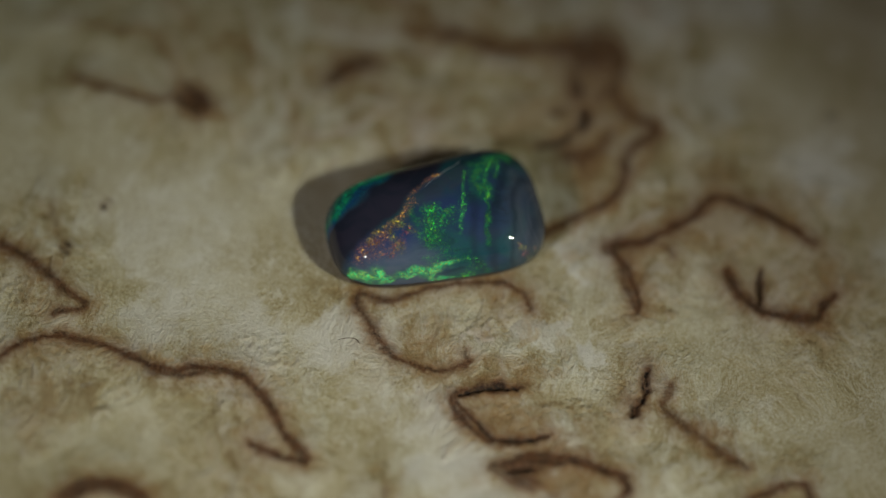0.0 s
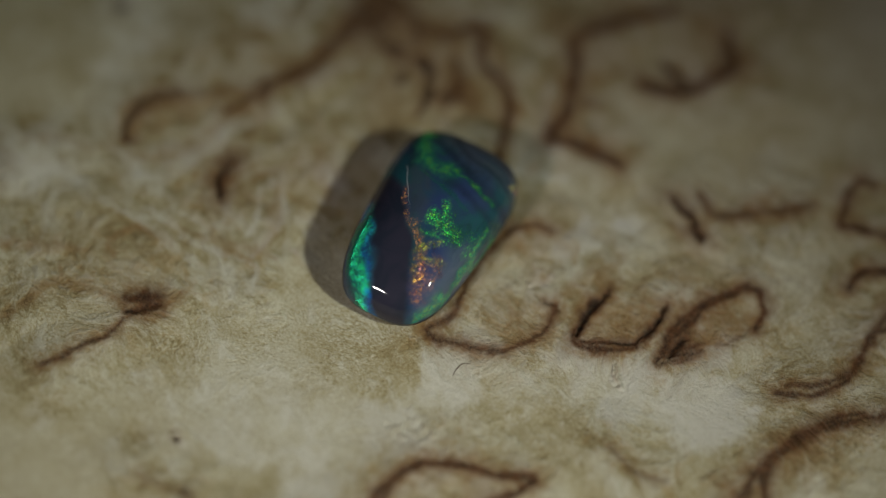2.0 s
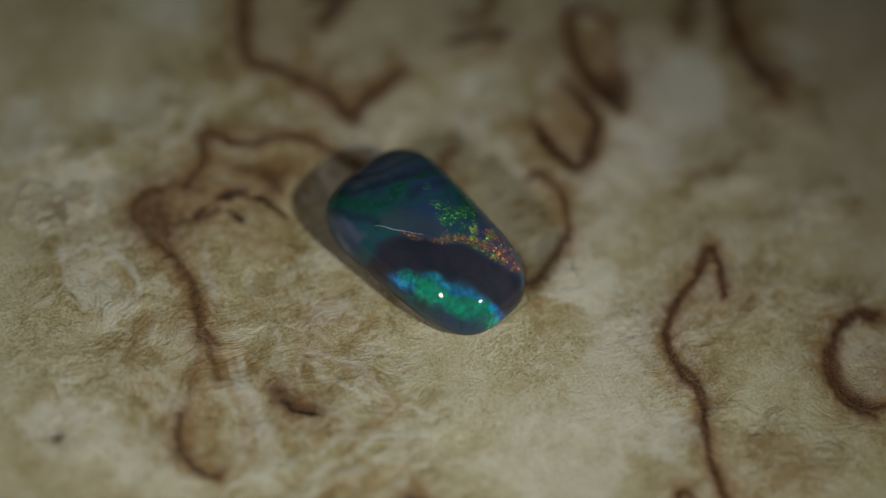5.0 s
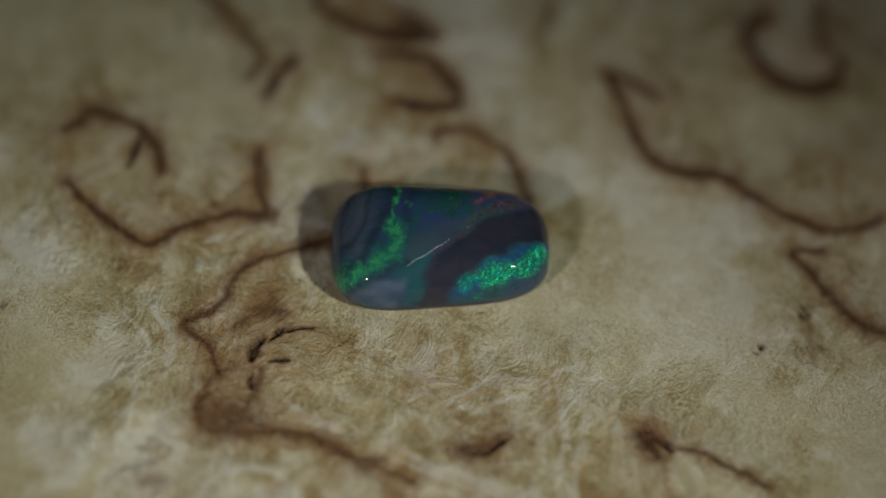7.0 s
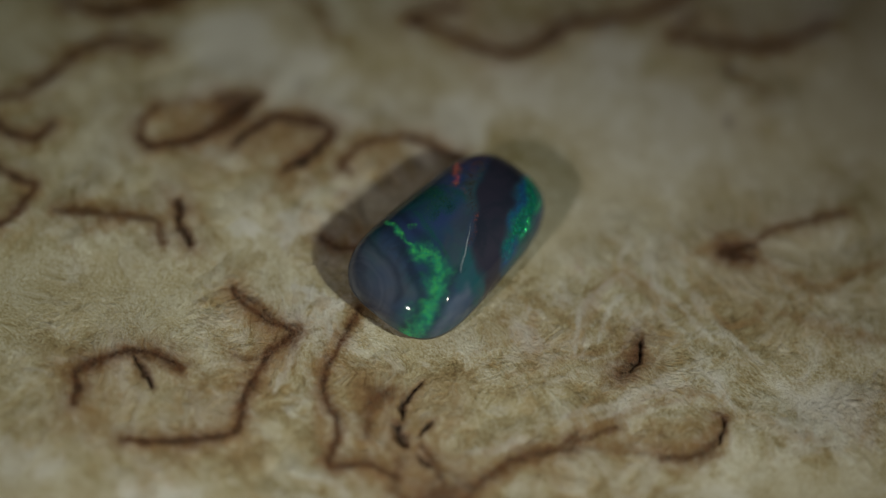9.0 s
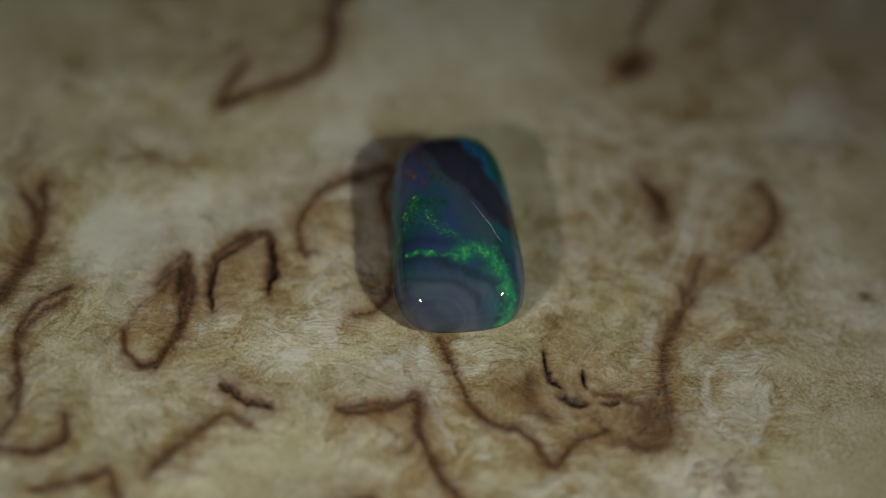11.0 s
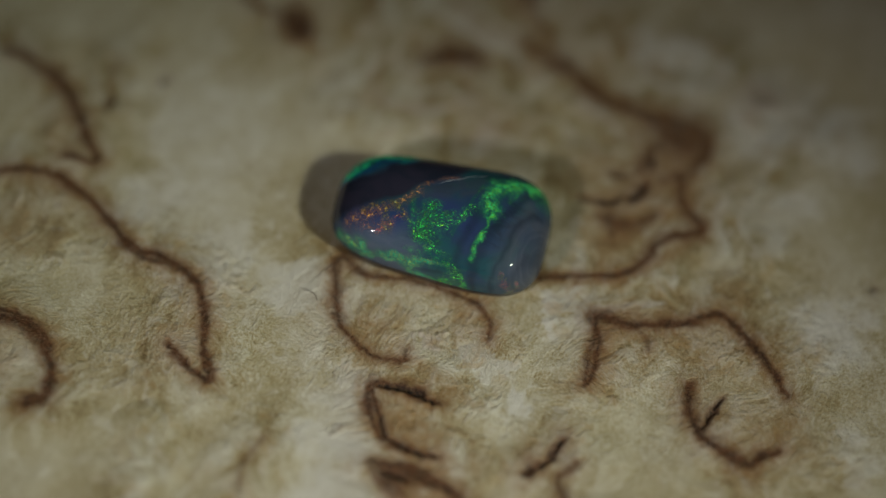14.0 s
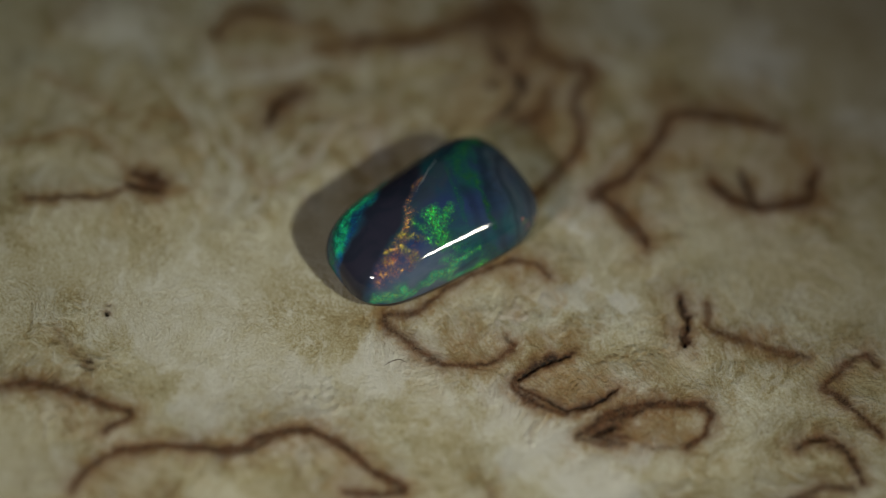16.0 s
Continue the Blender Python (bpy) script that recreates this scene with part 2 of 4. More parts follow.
    flakes("fire", 350, 32, (0.85, 0.45, 0.06), (0.70, 0.25, 0.28), 0.7, 0.38, 0.81, fine, speck)
    flakes("gold", 70, 28, (0.85, 0.70, 0.02), (0.40, 0.80, 0.03), 0.6, 0.36, 0.85, coarse, n.math("ADD", n.math("MULTIPLY", speck, 0.75), n.math("MULTIPLY", silk, 0.2)))
    flakes("gold", 350, 32, (0.70, 0.60, 0.05), (0.20, 0.70, 0.05), 0.7, 0.38, 0.5, fine, speck)
    flakes("ember", 165, 32, (0.90, 0.10, 0.03), (0.80, 0.20, 0.08), 0.5, 0.36, 0.68, fine, speck)
    flakes("ember", 300, 32, (0.70, 0.12, 0.10), (0.60, 0.40, 0.06), 0.7, 0.38, 0.41, fine, speck)
    flakes("spark", 154, 34, (0.10, 0.95, 0.06), (0.05, 0.80, 0.10), 0.2, 0.28, 0.22, fine, silk)
    flakes("end_fire", 0, 38, (0.75, 0.25, 0.18), (0.60, 0.60, 0.08), 0.5, 0.42, 0.42, coarse, silk)
    skin = n.tree.nodes.new("ShaderNodeBsdfAnisotropic")
    skin.inputs["Roughness"].default_value = 0.045
    fresnel = n.tree.nodes.new("ShaderNodeFresnel")
    fresnel.inputs["IOR"].default_value = 1.45
    coat = n.tree.nodes.new("ShaderNodeMixShader")
    n.put(coat.inputs[0], fresnel.outputs[0])
    n.put(coat.inputs[1], shader)
    n.put(coat.inputs[2], skin.outputs[0])
    n.put(n.tree.nodes["Material Output"].inputs["Surface"], coat.outputs[0])
    return n.mat


def potch_material():
    n = Nodes("grey_potch")
    p = n.place()
    n.put(n.bsdf.inputs["Base Color"], n.mix(n.noise(p, 1.2, 4), (0.02, 0.025, 0.035), (0.05, 0.05, 0.055)))
    n.bsdf.inputs["Roughness"].default_value = 0.3
    return n.mat


def fracture_material():
    n = Nodes("pale_fracture")
    p = n.place()
    n.put(n.bsdf.inputs["Base Color"], n.mix(n.noise(p, 3.0, 4), (0.22, 0.28, 0.33), (0.46, 0.52, 0.58)))
    n.bsdf.inputs["Roughness"].default_value = 0.45
    return n.mat


def plain_material(name, colour, rough=0.8):
    n = Nodes(name)
    p = n.place((0.01, 0.01, 0.01))
    n.put(n.bsdf.inputs["Base Color"], n.mix(n.noise(p, 0.6, 4), tuple(c * 0.8 for c in colour), colour))
    n.bsdf.inputs["Roughness"].default_value = rough
    return n.mat


STONE_X, STONE_Y, STONE_TURN = -0.000325, 0.00079, 19.08
WOOD, OPAL = wood_material(), opal_material()
POTCH, FRACTURE = potch_material(), fracture_material()
FIBRE = plain_material("dark_fibre", (0.10, 0.055, 0.03))
LINT = plain_material("pale_lint", (0.75, 0.62, 0.62))
TABLE = plain_material("dark_tabletop", (0.06, 0.05, 0.045))
PLASTER = plain_material("dim_plaster", (0.10, 0.10, 0.105))


def part(name, bm, material, parent=None, label=""):
    """Links a bmesh as one mesh object under a thing or a part."""
    mesh = bpy.data.meshes.new(name)
    bm.to_mesh(mesh)
    bm.free()
    mesh.materials.append(material)
    ob = new(name, mesh)
    ob.parent = parent
    return tagged(ob, label)


def box(size, centre, bevel=0.0):
    bm = bmesh.new()
    bmesh.ops.create_cube(bm, size=1, matrix=Matrix.Translation(centre) @ Matrix.Diagonal((*size, 1)))
    if bevel:
        bmesh.ops.bevel(bm, geom=bm.edges[:], offset=bevel, segments=3, profile=0.5, affect="EDGES")
    return bm


# ---- the room that closes the place ----
def room():
    top = part("floor", box((1.6, 1.6, 0.03), (0, 0.2, -0.035)), TABLE)
    tagged(top, "dark matt tabletop under the wooden board", "tabletop", kind="structure")
    for name, size, centre in (("wall_north", (1.66, 0.03, 1.2), (0, 1.015, 0.55)), ("wall_south", (1.66, 0.03, 1.2), (0, -0.615, 0.55)),
                               ("wall_east", (0.03, 1.6, 1.2), (0.815, 0.2, 0.55)), ("wall_west", (0.03, 1.6, 1.2), (-0.815, 0.2, 0.55)),
                               ("ceiling", (1.66, 1.66, 0.03), (0, 0.2, 1.165))):
        tagged(part(name, box(size, centre), PLASTER), "plain dim grey plaster surface", name.split("_")[0], kind="structure")


room()

# ---- the burl board ----
STEP, HALF = 0.0001, 0.034
COUNT = int(round(2 * HALF / STEP)) + 1
AXIS = np.linspace(-HALF, HALF, COUNT) * 1000
GX, GY = np.meshgrid(AXIS, AXIS, indexing="ij")
FIELD = {name: np.zeros((COUNT, COUNT), np.float32) for name in ("vein", "halo", "crack", "tan", "pale", "olive", "busy", "blush")}


def lattice(scale, seed):
    """Smooth random values from -1 to 1 over the board; scale in millimetres."""
    cells = np.random.default_rng(seed).uniform(-1, 1, (int(70 / scale) + 3,) * 2)
    s = (AXIS + 34.5) / scale
    i = s.astype(int)
    f = s - i
    f = f * f * (3 - 2 * f)
    rows = cells[i] * (1 - f)[:, None] + cells[i + 1] * f[:, None]
    return rows[:, i] * (1 - f) + rows[:, i + 1] * f


WARP_X = 0.10 * lattice(0.9, 1) + 0.07 * lattice(0.35, 2) + 0.05 * lattice(0.2, 12)
WARP_Y = 0.10 * lattice(0.9, 3) + 0.07 * lattice(0.35, 4) + 0.05 * lattice(0.2, 13)
SPREAD_X, SPREAD_Y = 1.2 * lattice(2.5, 8), 1.2 * lattice(2.5, 9)
SWELL = 1 + 0.40 * lattice(1.3, 6) + 0.38 * lattice(0.5, 7) + 0.2 * lattice(0.2, 14)


def smooth(points, steps=8):
    p = np.array([(2 * points[0][0] - points[1][0], 2 * points[0][1] - points[1][1]), *points,
                  (2 * points[-1][0] - points[-2][0], 2 * points[-1][1] - points[-2][1])])
    out = []
    for a, b, c, d in zip(p, p[1:], p[2:], p[3:]):
        for t in np.linspace(0, 1, steps, endpoint=False):
            out.append(0.5 * (2 * b + (c - a) * t + (2 * a - 5 * b + 4 * c - d) * t * t + (3 * b - a - 3 * c + d) * t ** 3))
    return np.array(out + [p[-2]])


def distance(points, reach):
    """The part of the board near a line, and how far each of its points lies from it."""
    low, high = points.min(0) - reach, points.max(0) + reach
    i0, j0 = np.searchsorted(AXIS, low)
    i1, j1 = np.searchsorted(AXIS, high)
    if i1 - i0 < 2 or j1 - j0 < 2:
        return None
    area = (slice(i0, i1), slice(j0, j1))
    x, y = GX[area] + WARP_X[area], GY[area] + WARP_Y[area]
    best = np.full(x.shape, 1e9)
    along = np.zeros(x.shape)
    for k, (a, b) in enumerate(zip(points, points[1:])):
        d = b - a
        t = np.clip(((x - a[0]) * d[0] + (y - a[1]) * d[1]) / max(d @ d, 1e-9), 0, 1)
        r = (x - a[0] - t * d[0]) ** 2 + (y - a[1] - t * d[1]) ** 2
        closer = r < best
        best, along = np.where(closer, r, best), np.where(closer, (k + t) / (len(points) - 1), along)
    return area, np.sqrt(best), along


def stain(name, area, value):
    FIELD[name][area] = np.maximum(FIELD[name][area], value)


def vein(width, strength, *points):
    """A brown bark line in the burl, in millimetres, with a paler stain about it."""
    found = distance(smooth(points), 5.0)
    if found:
        area, r, along = found
        w = width * 0.60 * SWELL[area] * (0.55 + 0.45 * np.sin(np.pi * np.clip(along, 0.06, 0.94)) ** 0.5)
        stain("vein", area, strength * 0.92 * np.exp(-(r / (1.5 * w + 0.055)) ** 2))
        stain("busy", area, np.exp(-(r / 2.1) ** 2))
        stain("blush", area, strength * np.exp(-(r / (0.55 + w)) ** 1.3))
        stain("halo", area, strength * 0.85 * np.exp(-(r / (2.6 * w + 0.22)) ** 1.4))


def crack(width, strength, *points):
    """A dark open crack or bark pocket."""
    found = distance(smooth(points), 2.0)
    if found:
        area, r, along = found
        w = width * 0.5 * SWELL[area] * (0.45 + 0.75 * np.sin(np.pi * along))
        stain("crack", area, strength * np.exp(-(r / (w + 0.02)) ** 3))
        stain("vein", area, 0.75 * strength * np.exp(-(r / (1.5 * w + 0.06)) ** 2))
        stain("halo", area, 0.7 * strength * np.exp(-(r / (3 * w + 0.15)) ** 1.5))


def soft_line(name, width, strength, points):
    found = distance(smooth(points), 3.0)
    if found:
        area, r, along = found
        w = width * 0.7 * SWELL[area] * (0.5 + 0.5 * np.sin(np.pi * along)) + 0.05
        stain(name, area, strength * np.exp(-(r / w) ** 2))
        stain("busy", area, np.exp(-(r / 1.8) ** 2))


def ridge(width, strength, *points):
    """A pale fold of the curly grain."""
    soft_line("pale", width, strength, points)


def flush(width, strength, *points):
    """A soft tan streak without a dark core."""
    soft_line("tan", width, strength, points)


def patch(name, x, y, radius, strength):
    r = np.hypot(GX + 6 * WARP_X + SPREAD_X - x, GY + 6 * WARP_Y + SPREAD_Y - y) / radius
    FIELD[name][:] = np.maximum(FIELD[name], strength * np.exp(-r ** 2.4))
    if name == "tan":
        FIELD["busy"][:] = np.maximum(FIELD["busy"], np.exp(-(r / 1.4) ** 2))


def tan_patch(x, y, radius, strength):
    """A clouded tan patch of the burl."""
    patch("tan", x, y, radius, strength)


def pale_patch(x, y, radius, strength):
    patch("pale", x, y, radius, strength)


def olive_patch(x, y, radius, strength):
    patch("olive", x, y, radius, strength)


def burl_figure():
    vein(0.30, 0.8, (-19.43, -19.47), (-18.47, -18.03), (-16.43, -17.69), (-14.63, -18.49), (-13.44, -19.96), (-13.67, -21.45))
    vein(0.30, 0.9, (-21.56, -6.87), (-19.97, -6.03), (-21.57, -4.87), (-23.56, -3.34), (-25.67, -2.57), (-27.54, -2.52), (-28.49, -2.68))
    vein(0.23, 1.0, (-24.19, -10.02), (-23.07, -8.83), (-20.87, -8.29), (-18.58, -8.48), (-16.53, -9.29), (-14.52, -9.88), (-13.12, -9.40), (-11.34, -9.47), (-9.80, -10.22), (-8.51, -11.72), (-7.37, -13.40), (-6.27, -14.83), (-7.57, -14.54), (-9.30, -13.97))
    vein(0.16, 0.6, (-16.01, -9.61), (-15.45, -10.17), (-14.52, -9.92))
    vein(0.30, 0.9, (-19.47, -18.95), (-18.50, -18.00), (-17.05, -17.36), (-15.51, -17.73), (-14.09, -19.09), (-13.47, -20.57), (-14.18, -21.34))
    vein(0.30, 0.7, (-18.73, -20.70), (-17.65, -21.62), (-17.26, -23.73))
    vein(0.20, 0.9, (5.71, -3.63), (5.15, -2.63), (3.79, -2.03), (1.99, -2.15), (-0.25, -2.85), (-2.46, -3.85), (-4.37, -3.76), (-3.62, -5.48), (-2.15, -7.36), (-0.47, -8.03), (1.16, -8.11), (2.34, -7.43), (2.04, -6.90))
    vein(0.23, 1.0, (5.18, -8.96), (4.13, -8.71), (2.55, -9.24), (1.54, -9.90), (2.21, -11.10), (3.75, -12.21), (5.36, -12.32), (7.08, -11.67))
    crack(0.23, 1.0, (5.27, -8.88), (4.14, -8.85), (2.88, -9.28), (1.94, -9.68))
    vein(0.23, 1.0, (4.32, -13.98), (6.48, -13.41), (9.41, -13.26), (11.81, -14.12), (11.37, -15.48), (10.01, -16.27))
    crack(0.39, 0.7, (5.06, -14.15), (6.21, -13.92), (6.64, -13.95))
    vein(0.26, 1.0, (11.99, -2.95), (11.21, -0.40), (10.17, 1.12), (11.75, 1.48), (13.36, 2.66), (14.97, 3.84), (15.97, 5.12), (17.93, 4.69), (20.05, 3.89), (21.86, 2.72))
    vein(0.20, 0.6, (12.80, 1.65), (13.46, 1.30), (13.77, 0.81))
    vein(0.26, 0.8, (11.92, -3.14), (11.17, -1.59), (10.73, 0.26), (9.70, 0.91), (10.49, 1.58))
    vein(0.36, 1.0, (16.86, 0.17), (17.75, -1.25), (19.10, -2.24), (20.76, -2.43), (22.23, -2.35), (22.70, -1.46), (23.34, -0.71))
    crack(0.20, 1.0, (18.84, 0.39), (18.78, -0.57), (18.96, -1.88))
    crack(0.43, 1.0, (12.56, -7.06), (12.55, -8.16), (12.04, -10.05))
    vein(0.26, 0.75, (14.07, -7.60), (13.64, -9.13), (14.75, -10.12), (17.21, -11.72), (18.51, -12.42))
    vein(0.23, 0.9, (18.76, -14.61), (20.28, -13.68), (21.86, -13.13), (22.25, -13.99))
    vein(0.23, 0.9, (18.76, -14.61), (19.82, -16.02), (21.05, -18.40))
    vein(0.26, 0.9, (16.11, -17.86), (17.54, -17.68), (18.81, -18.93), (18.94, -21.00))
    vein(0.33, 0.9, (2.63, -24.26), (3.74, -23.14), (5.95, -22.69), (8.21, -23.01), (10.10, -23.68), (10.81, -24.24))
    vein(0.26, 0.9, (8.02, -19.93), (9.52, -21.41), (11.35, -21.90), (13.02, -21.65), (14.73, -20.92), (15.82, -21.14))
    vein(0.36, 0.9, (1.70, -23.23), (3.56, -22.74), (5.79, -22.80), (8.15, -23.20), (10.00, -24.11), (11.67, -25.10))
    vein(0.26, 0.8, (8.86, -19.96), (10.44, -21.23), (12.48, -21.80), (14.24, -21.27), (16.32, -20.56), (18.20, -21.13))
    crack(0.30, 0.6, (16.93, -17.42), (17.48, -17.58), (17.98, -17.74))
    vein(0.20, 0.8, (-22.22, 9.15), (-20.31, 8.69), (-18.15, 8.26), (-16.82, 8.32))
    crack(0.56, 0.55, (-16.49, 8.62), (-15.62, 8.25), (-14.76, 7.85))
    crack(0.16, 0.9, (-8.78, 17.30), (-8.52, 18.00), (-7.76, 18.81))
    vein(0.30, 0.7, (7.56, 14.41), (4.98, 14.38), (2.30, 14.19), (-0.46, 15.17))
    vein(0.26, 0.22, (0.14, 14.94), (-1.54, 15.87), (-2.89, 16.75), (-4.93, 18.32))
    vein(0.26, 0.8, (-4.40, 17.96), (-5.68, 18.64), (-6.86, 18.86), (-8.32, 18.21), (-8.83, 17.25))
    crack(0.20, 1.0, (-5.70, 12.28), (-6.63, 11.88), (-7.39, 10.86))
    vein(0.30, 0.5, (-5.70, 12.28), (-6.34, 11.64), (-7.39, 10.86))
    vein(0.23, 0.9, (6.05, 1.52), (7.96, 2.93), (9.86, 4.32), (10.62, 5.97), (10.82, 7.92), (12.30, 9.59), (10.40, 10.64), (9.37, 12.05))
    vein(0.26, 0.8, (9.65, 13.48), (9.89, 14.54), (9.03, 15.51), (7.22, 15.30), (5.12, 14.41), (3.34, 14.18), (1.15, 14.57), (-0.85, 14.40))
    vein(0.46, 0.5, (7.99, 7.01), (8.82, 7.39), (9.37, 8.15))
    vein(0.20, 0.6, (9.60, 8.96), (8.90, 7.67), (7.51, 7.10))
    vein(0.33, 0.7, (-5.50, 12.49), (-6.46, 11.63), (-7.39, 11.00))
    crack(0.13, 0.6, (-5.63, 12.40), (-6.37, 11.77))
    crack(0.13, 0.6, (-21.13, -2.36), (-21.54, -2.11))
    crack(0.16, 0.5, (-19.32, 0.96), (-19.58, 1.09))
    crack(0.26, 0.4, (22.51, 11.45), (22.95, 11.84))
    crack(0.39, 0.25, (11.47, 19.55), (10.95, 19.73))
    vein(0.26, 0.9, (-19.81, -18.47), (-18.68, -17.47), (-17.15, -17.06), (-15.68, -17.40), (-14.81, -18.01))
    vein(0.16, 0.7, (4.32, -13.98), (4.87, -14.57), (5.84, -15.08))
    vein(0.33, 0.5, (7.52, 6.63), (8.67, 7.56), (9.53, 8.79))
    vein(0.26, 0.7, (7.20, 11.08), (7.09, 12.93), (7.56, 14.17), (8.94, 14.63))
    vein(0.33, 0.5, (8.63, 11.16), (9.73, 12.46), (9.97, 14.16))
    vein(0.43, 0.35, (12.36, 8.95), (10.45, 10.16), (9.44, 11.69))
    vein(0.30, 0.6, (8.03, 6.41), (7.98, 7.32), (8.78, 7.87))
    vein(0.45, 1.0, (-16.32, 8.52), (-15.62, 8.25), (-14.84, 7.91))
    vein(0.59, 0.9, (5.39, -14.04), (6.46, -13.90))
    vein(0.39, 0.9, (12.54, -6.69), (12.55, -8.16), (12.13, -9.85))
    vein(0.46, 0.9, (-5.89, 12.12), (-6.71, 11.49), (-7.31, 10.92))
    vein(0.86, 0.7, (9.76, 14.45), (8.60, 15.00), (7.33, 14.58))
    vein(0.99, 0.7, (8.70, 13.97), (6.98, 14.31))
    crack(0.20, 0.8, (-19.71, 0.65), (-19.64, 0.37))
    crack(0.20, 0.6, (-21.80, -2.34), (-21.34, -2.81))
    crack(0.46, 0.5, (-3.00, 25.18), (-3.09, 24.53))
    ridge(0.79, 0.44, (0.74, 8.25), (-2.08, 8.57), (-4.90, 9.56), (-7.39, 9.20))
    ridge(0.69, 0.39, (0.22, 10.60), (-3.20, 11.17), (-5.29, 11.44))
    ridge(0.69, 0.44, (-5.79, 13.78), (-8.37, 13.91), (-9.90, 15.13), (-9.71, 16.69))
    ridge(0.69, 0.39, (-0.86, 13.23), (-4.04, 14.18), (-6.52, 16.31), (-8.51, 17.08))
    ridge(0.69, 0.39, (-9.23, 9.32), (-9.23, 11.86), (-10.19, 14.04))
    ridge(0.59, 0.39, (-4.50, 7.67), (-6.86, 6.88), (-8.84, 7.41))
    ridge(0.79, 0.44, (-4.50, 8.87), (-6.44, 7.47), (-8.70, 7.12), (-8.88, 8.97), (-6.66, 10.53))
    ridge(0.59, 0.39, (-2.06, 10.81), (-4.22, 11.32), (-5.82, 11.10))
    ridge(0.89, 0.44, (-9.64, 15.71), (-7.28, 15.36), (-4.34, 15.00))
    ridge(0.79, 0.39, (-1.49, 8.43), (-1.14, 7.11), (-2.29, 6.17))
    ridge(0.79, 0.39, (6.21, -5.16), (4.95, -6.40), (4.15, -6.43))
    ridge(0.69, 0.39, (9.55, 3.63), (10.35, 4.70), (12.27, 5.63))
    ridge(0.79, 0.33, (13.56, -13.27), (15.16, -12.55), (17.49, -12.77))
    ridge(0.69, 0.39, (-7.28, -18.75), (-5.98, -21.16), (-5.76, -23.75))
    flush(0.46, 0.5, (0.62, 9.35), (-2.48, 9.83), (-5.13, 10.44))
    flush(0.46, 0.5, (-4.75, 14.26), (-7.47, 14.76), (-9.04, 15.92))
    flush(0.86, 0.6, (10.38, 8.74), (8.92, 10.66), (8.77, 12.82))
    flush(0.79, 0.5, (6.75, 11.54), (5.60, 13.06), (3.67, 13.02))
    flush(0.79, 0.5, (2.31, -7.10), (4.61, -7.31), (7.22, -7.65))
    flush(0.72, 0.7, (3.64, -2.23), (5.53, -3.35))
    flush(0.86, 0.7, (12.62, 9.18), (10.31, 10.80), (8.40, 11.30))
    flush(0.72, 0.5, (6.76, 11.98), (5.44, 9.31))
    flush(0.59, 0.6, (-1.82, 7.98), (-2.77, 6.45))
    flush(0.53, 0.5, (-4.45, 9.07), (-6.83, 6.81), (-9.01, 6.66))
    flush(0.86, 0.5, (6.34, 15.21), (3.40, 14.64), (-0.79, 14.85))
    flush(0.66, 0.5, (11.83, -1.98), (10.75, 0.20), (11.15, 0.71))
    flush(0.66, 0.5, (17.57, -10.49), (14.91, -10.19))
    flush(0.66, 0.5, (6.74, 14.92), (3.63, 14.36), (1.17, 14.63))
    flush(0.59, 0.5, (12.24, -1.81), (11.58, 0.42), (10.61, 1.36))
    vein(0.26, 0.8, (5.25, -13.85), (5.96, -14.37), (7.05, -14.88))
    vein(0.13, 0.4, (10.90, -16.04), (9.06, -16.00), (7.54, -15.41))
    vein(0.20, 0.25, (-22.71, 0.39), (-22.15, -1.27), (-21.39, -2.53))
    tan_patch(3.96, -10.74, 1.65, 0.6)
    tan_patch(8.35, -14.32, 1.82, 0.7)
    tan_patch(-0.65, -5.90, 2.48, 0.45)
    tan_patch(13.41, -0.21, 1.98, 0.3)
    tan_patch(-10.10, -11.89, 1.98, 0.45)
    tan_patch(-20.41, -9.35, 2.31, 0.35)
    tan_patch(-16.73, -19.74, 2.31, 0.5)
    tan_patch(7.90, 10.01, 2.97, 0.6)
    tan_patch(7.92, 14.13, 1.98, 0.8)
    tan_patch(9.82, 11.62, 2.31, 0.6)
    tan_patch(-14.77, 9.83, 2.97, 0.2)
    tan_patch(20.36, -0.58, 2.64, 0.5)
    tan_patch(18.08, 3.70, 2.97, 0.3)
    tan_patch(0.24, -6.72, 1.82, 0.3)
    tan_patch(8.08, 5.93, 1.98, 0.45)
    tan_patch(7.17, -23.87, 1.49, 0.5)
    tan_patch(6.61, -24.24, 1.98, 0.45)
    tan_patch(16.21, 5.13, 1.98, 0.5)
    tan_patch(11.71, 1.14, 1.65, 0.5)
    tan_patch(-2.01, 7.80, 2.97, 0.4)
    tan_patch(-16.76, 12.53, 2.97, 0.2)
    tan_patch(-0.95, 16.97, 4.29, 0.25)
    tan_patch(8.56, 14.25, 2.31, 0.6)
    tan_patch(22.14, -0.68, 3.63, 0.4)
    tan_patch(-9.71, -14.67, 2.97, 0.35)
    tan_patch(-6.85, 17.93, 1.32, 0.35)
    tan_patch(8.87, 12.85, 2.48, 0.9)
    tan_patch(8.21, 8.47, 1.98, 0.6)
    tan_patch(4.31, -10.14, 1.49, 0.8)
    tan_patch(8.97, -14.16, 1.82, 0.8)
    tan_patch(4.61, -3.12, 1.98, 0.5)
    tan_patch(11.87, -0.52, 1.82, 0.5)
    tan_patch(15.57, 3.13, 2.64, 0.5)
    tan_patch(1.88, -12.86, 0.73, 0.3)
    tan_patch(10.53, 19.67, 0.92, 0.4)
    tan_patch(10.70, 19.26, 0.99, 0.3)
    tan_patch(-10.03, -13.99, 1.32, 0.5)
    tan_patch(3.00, -5.27, 1.32, 0.5)
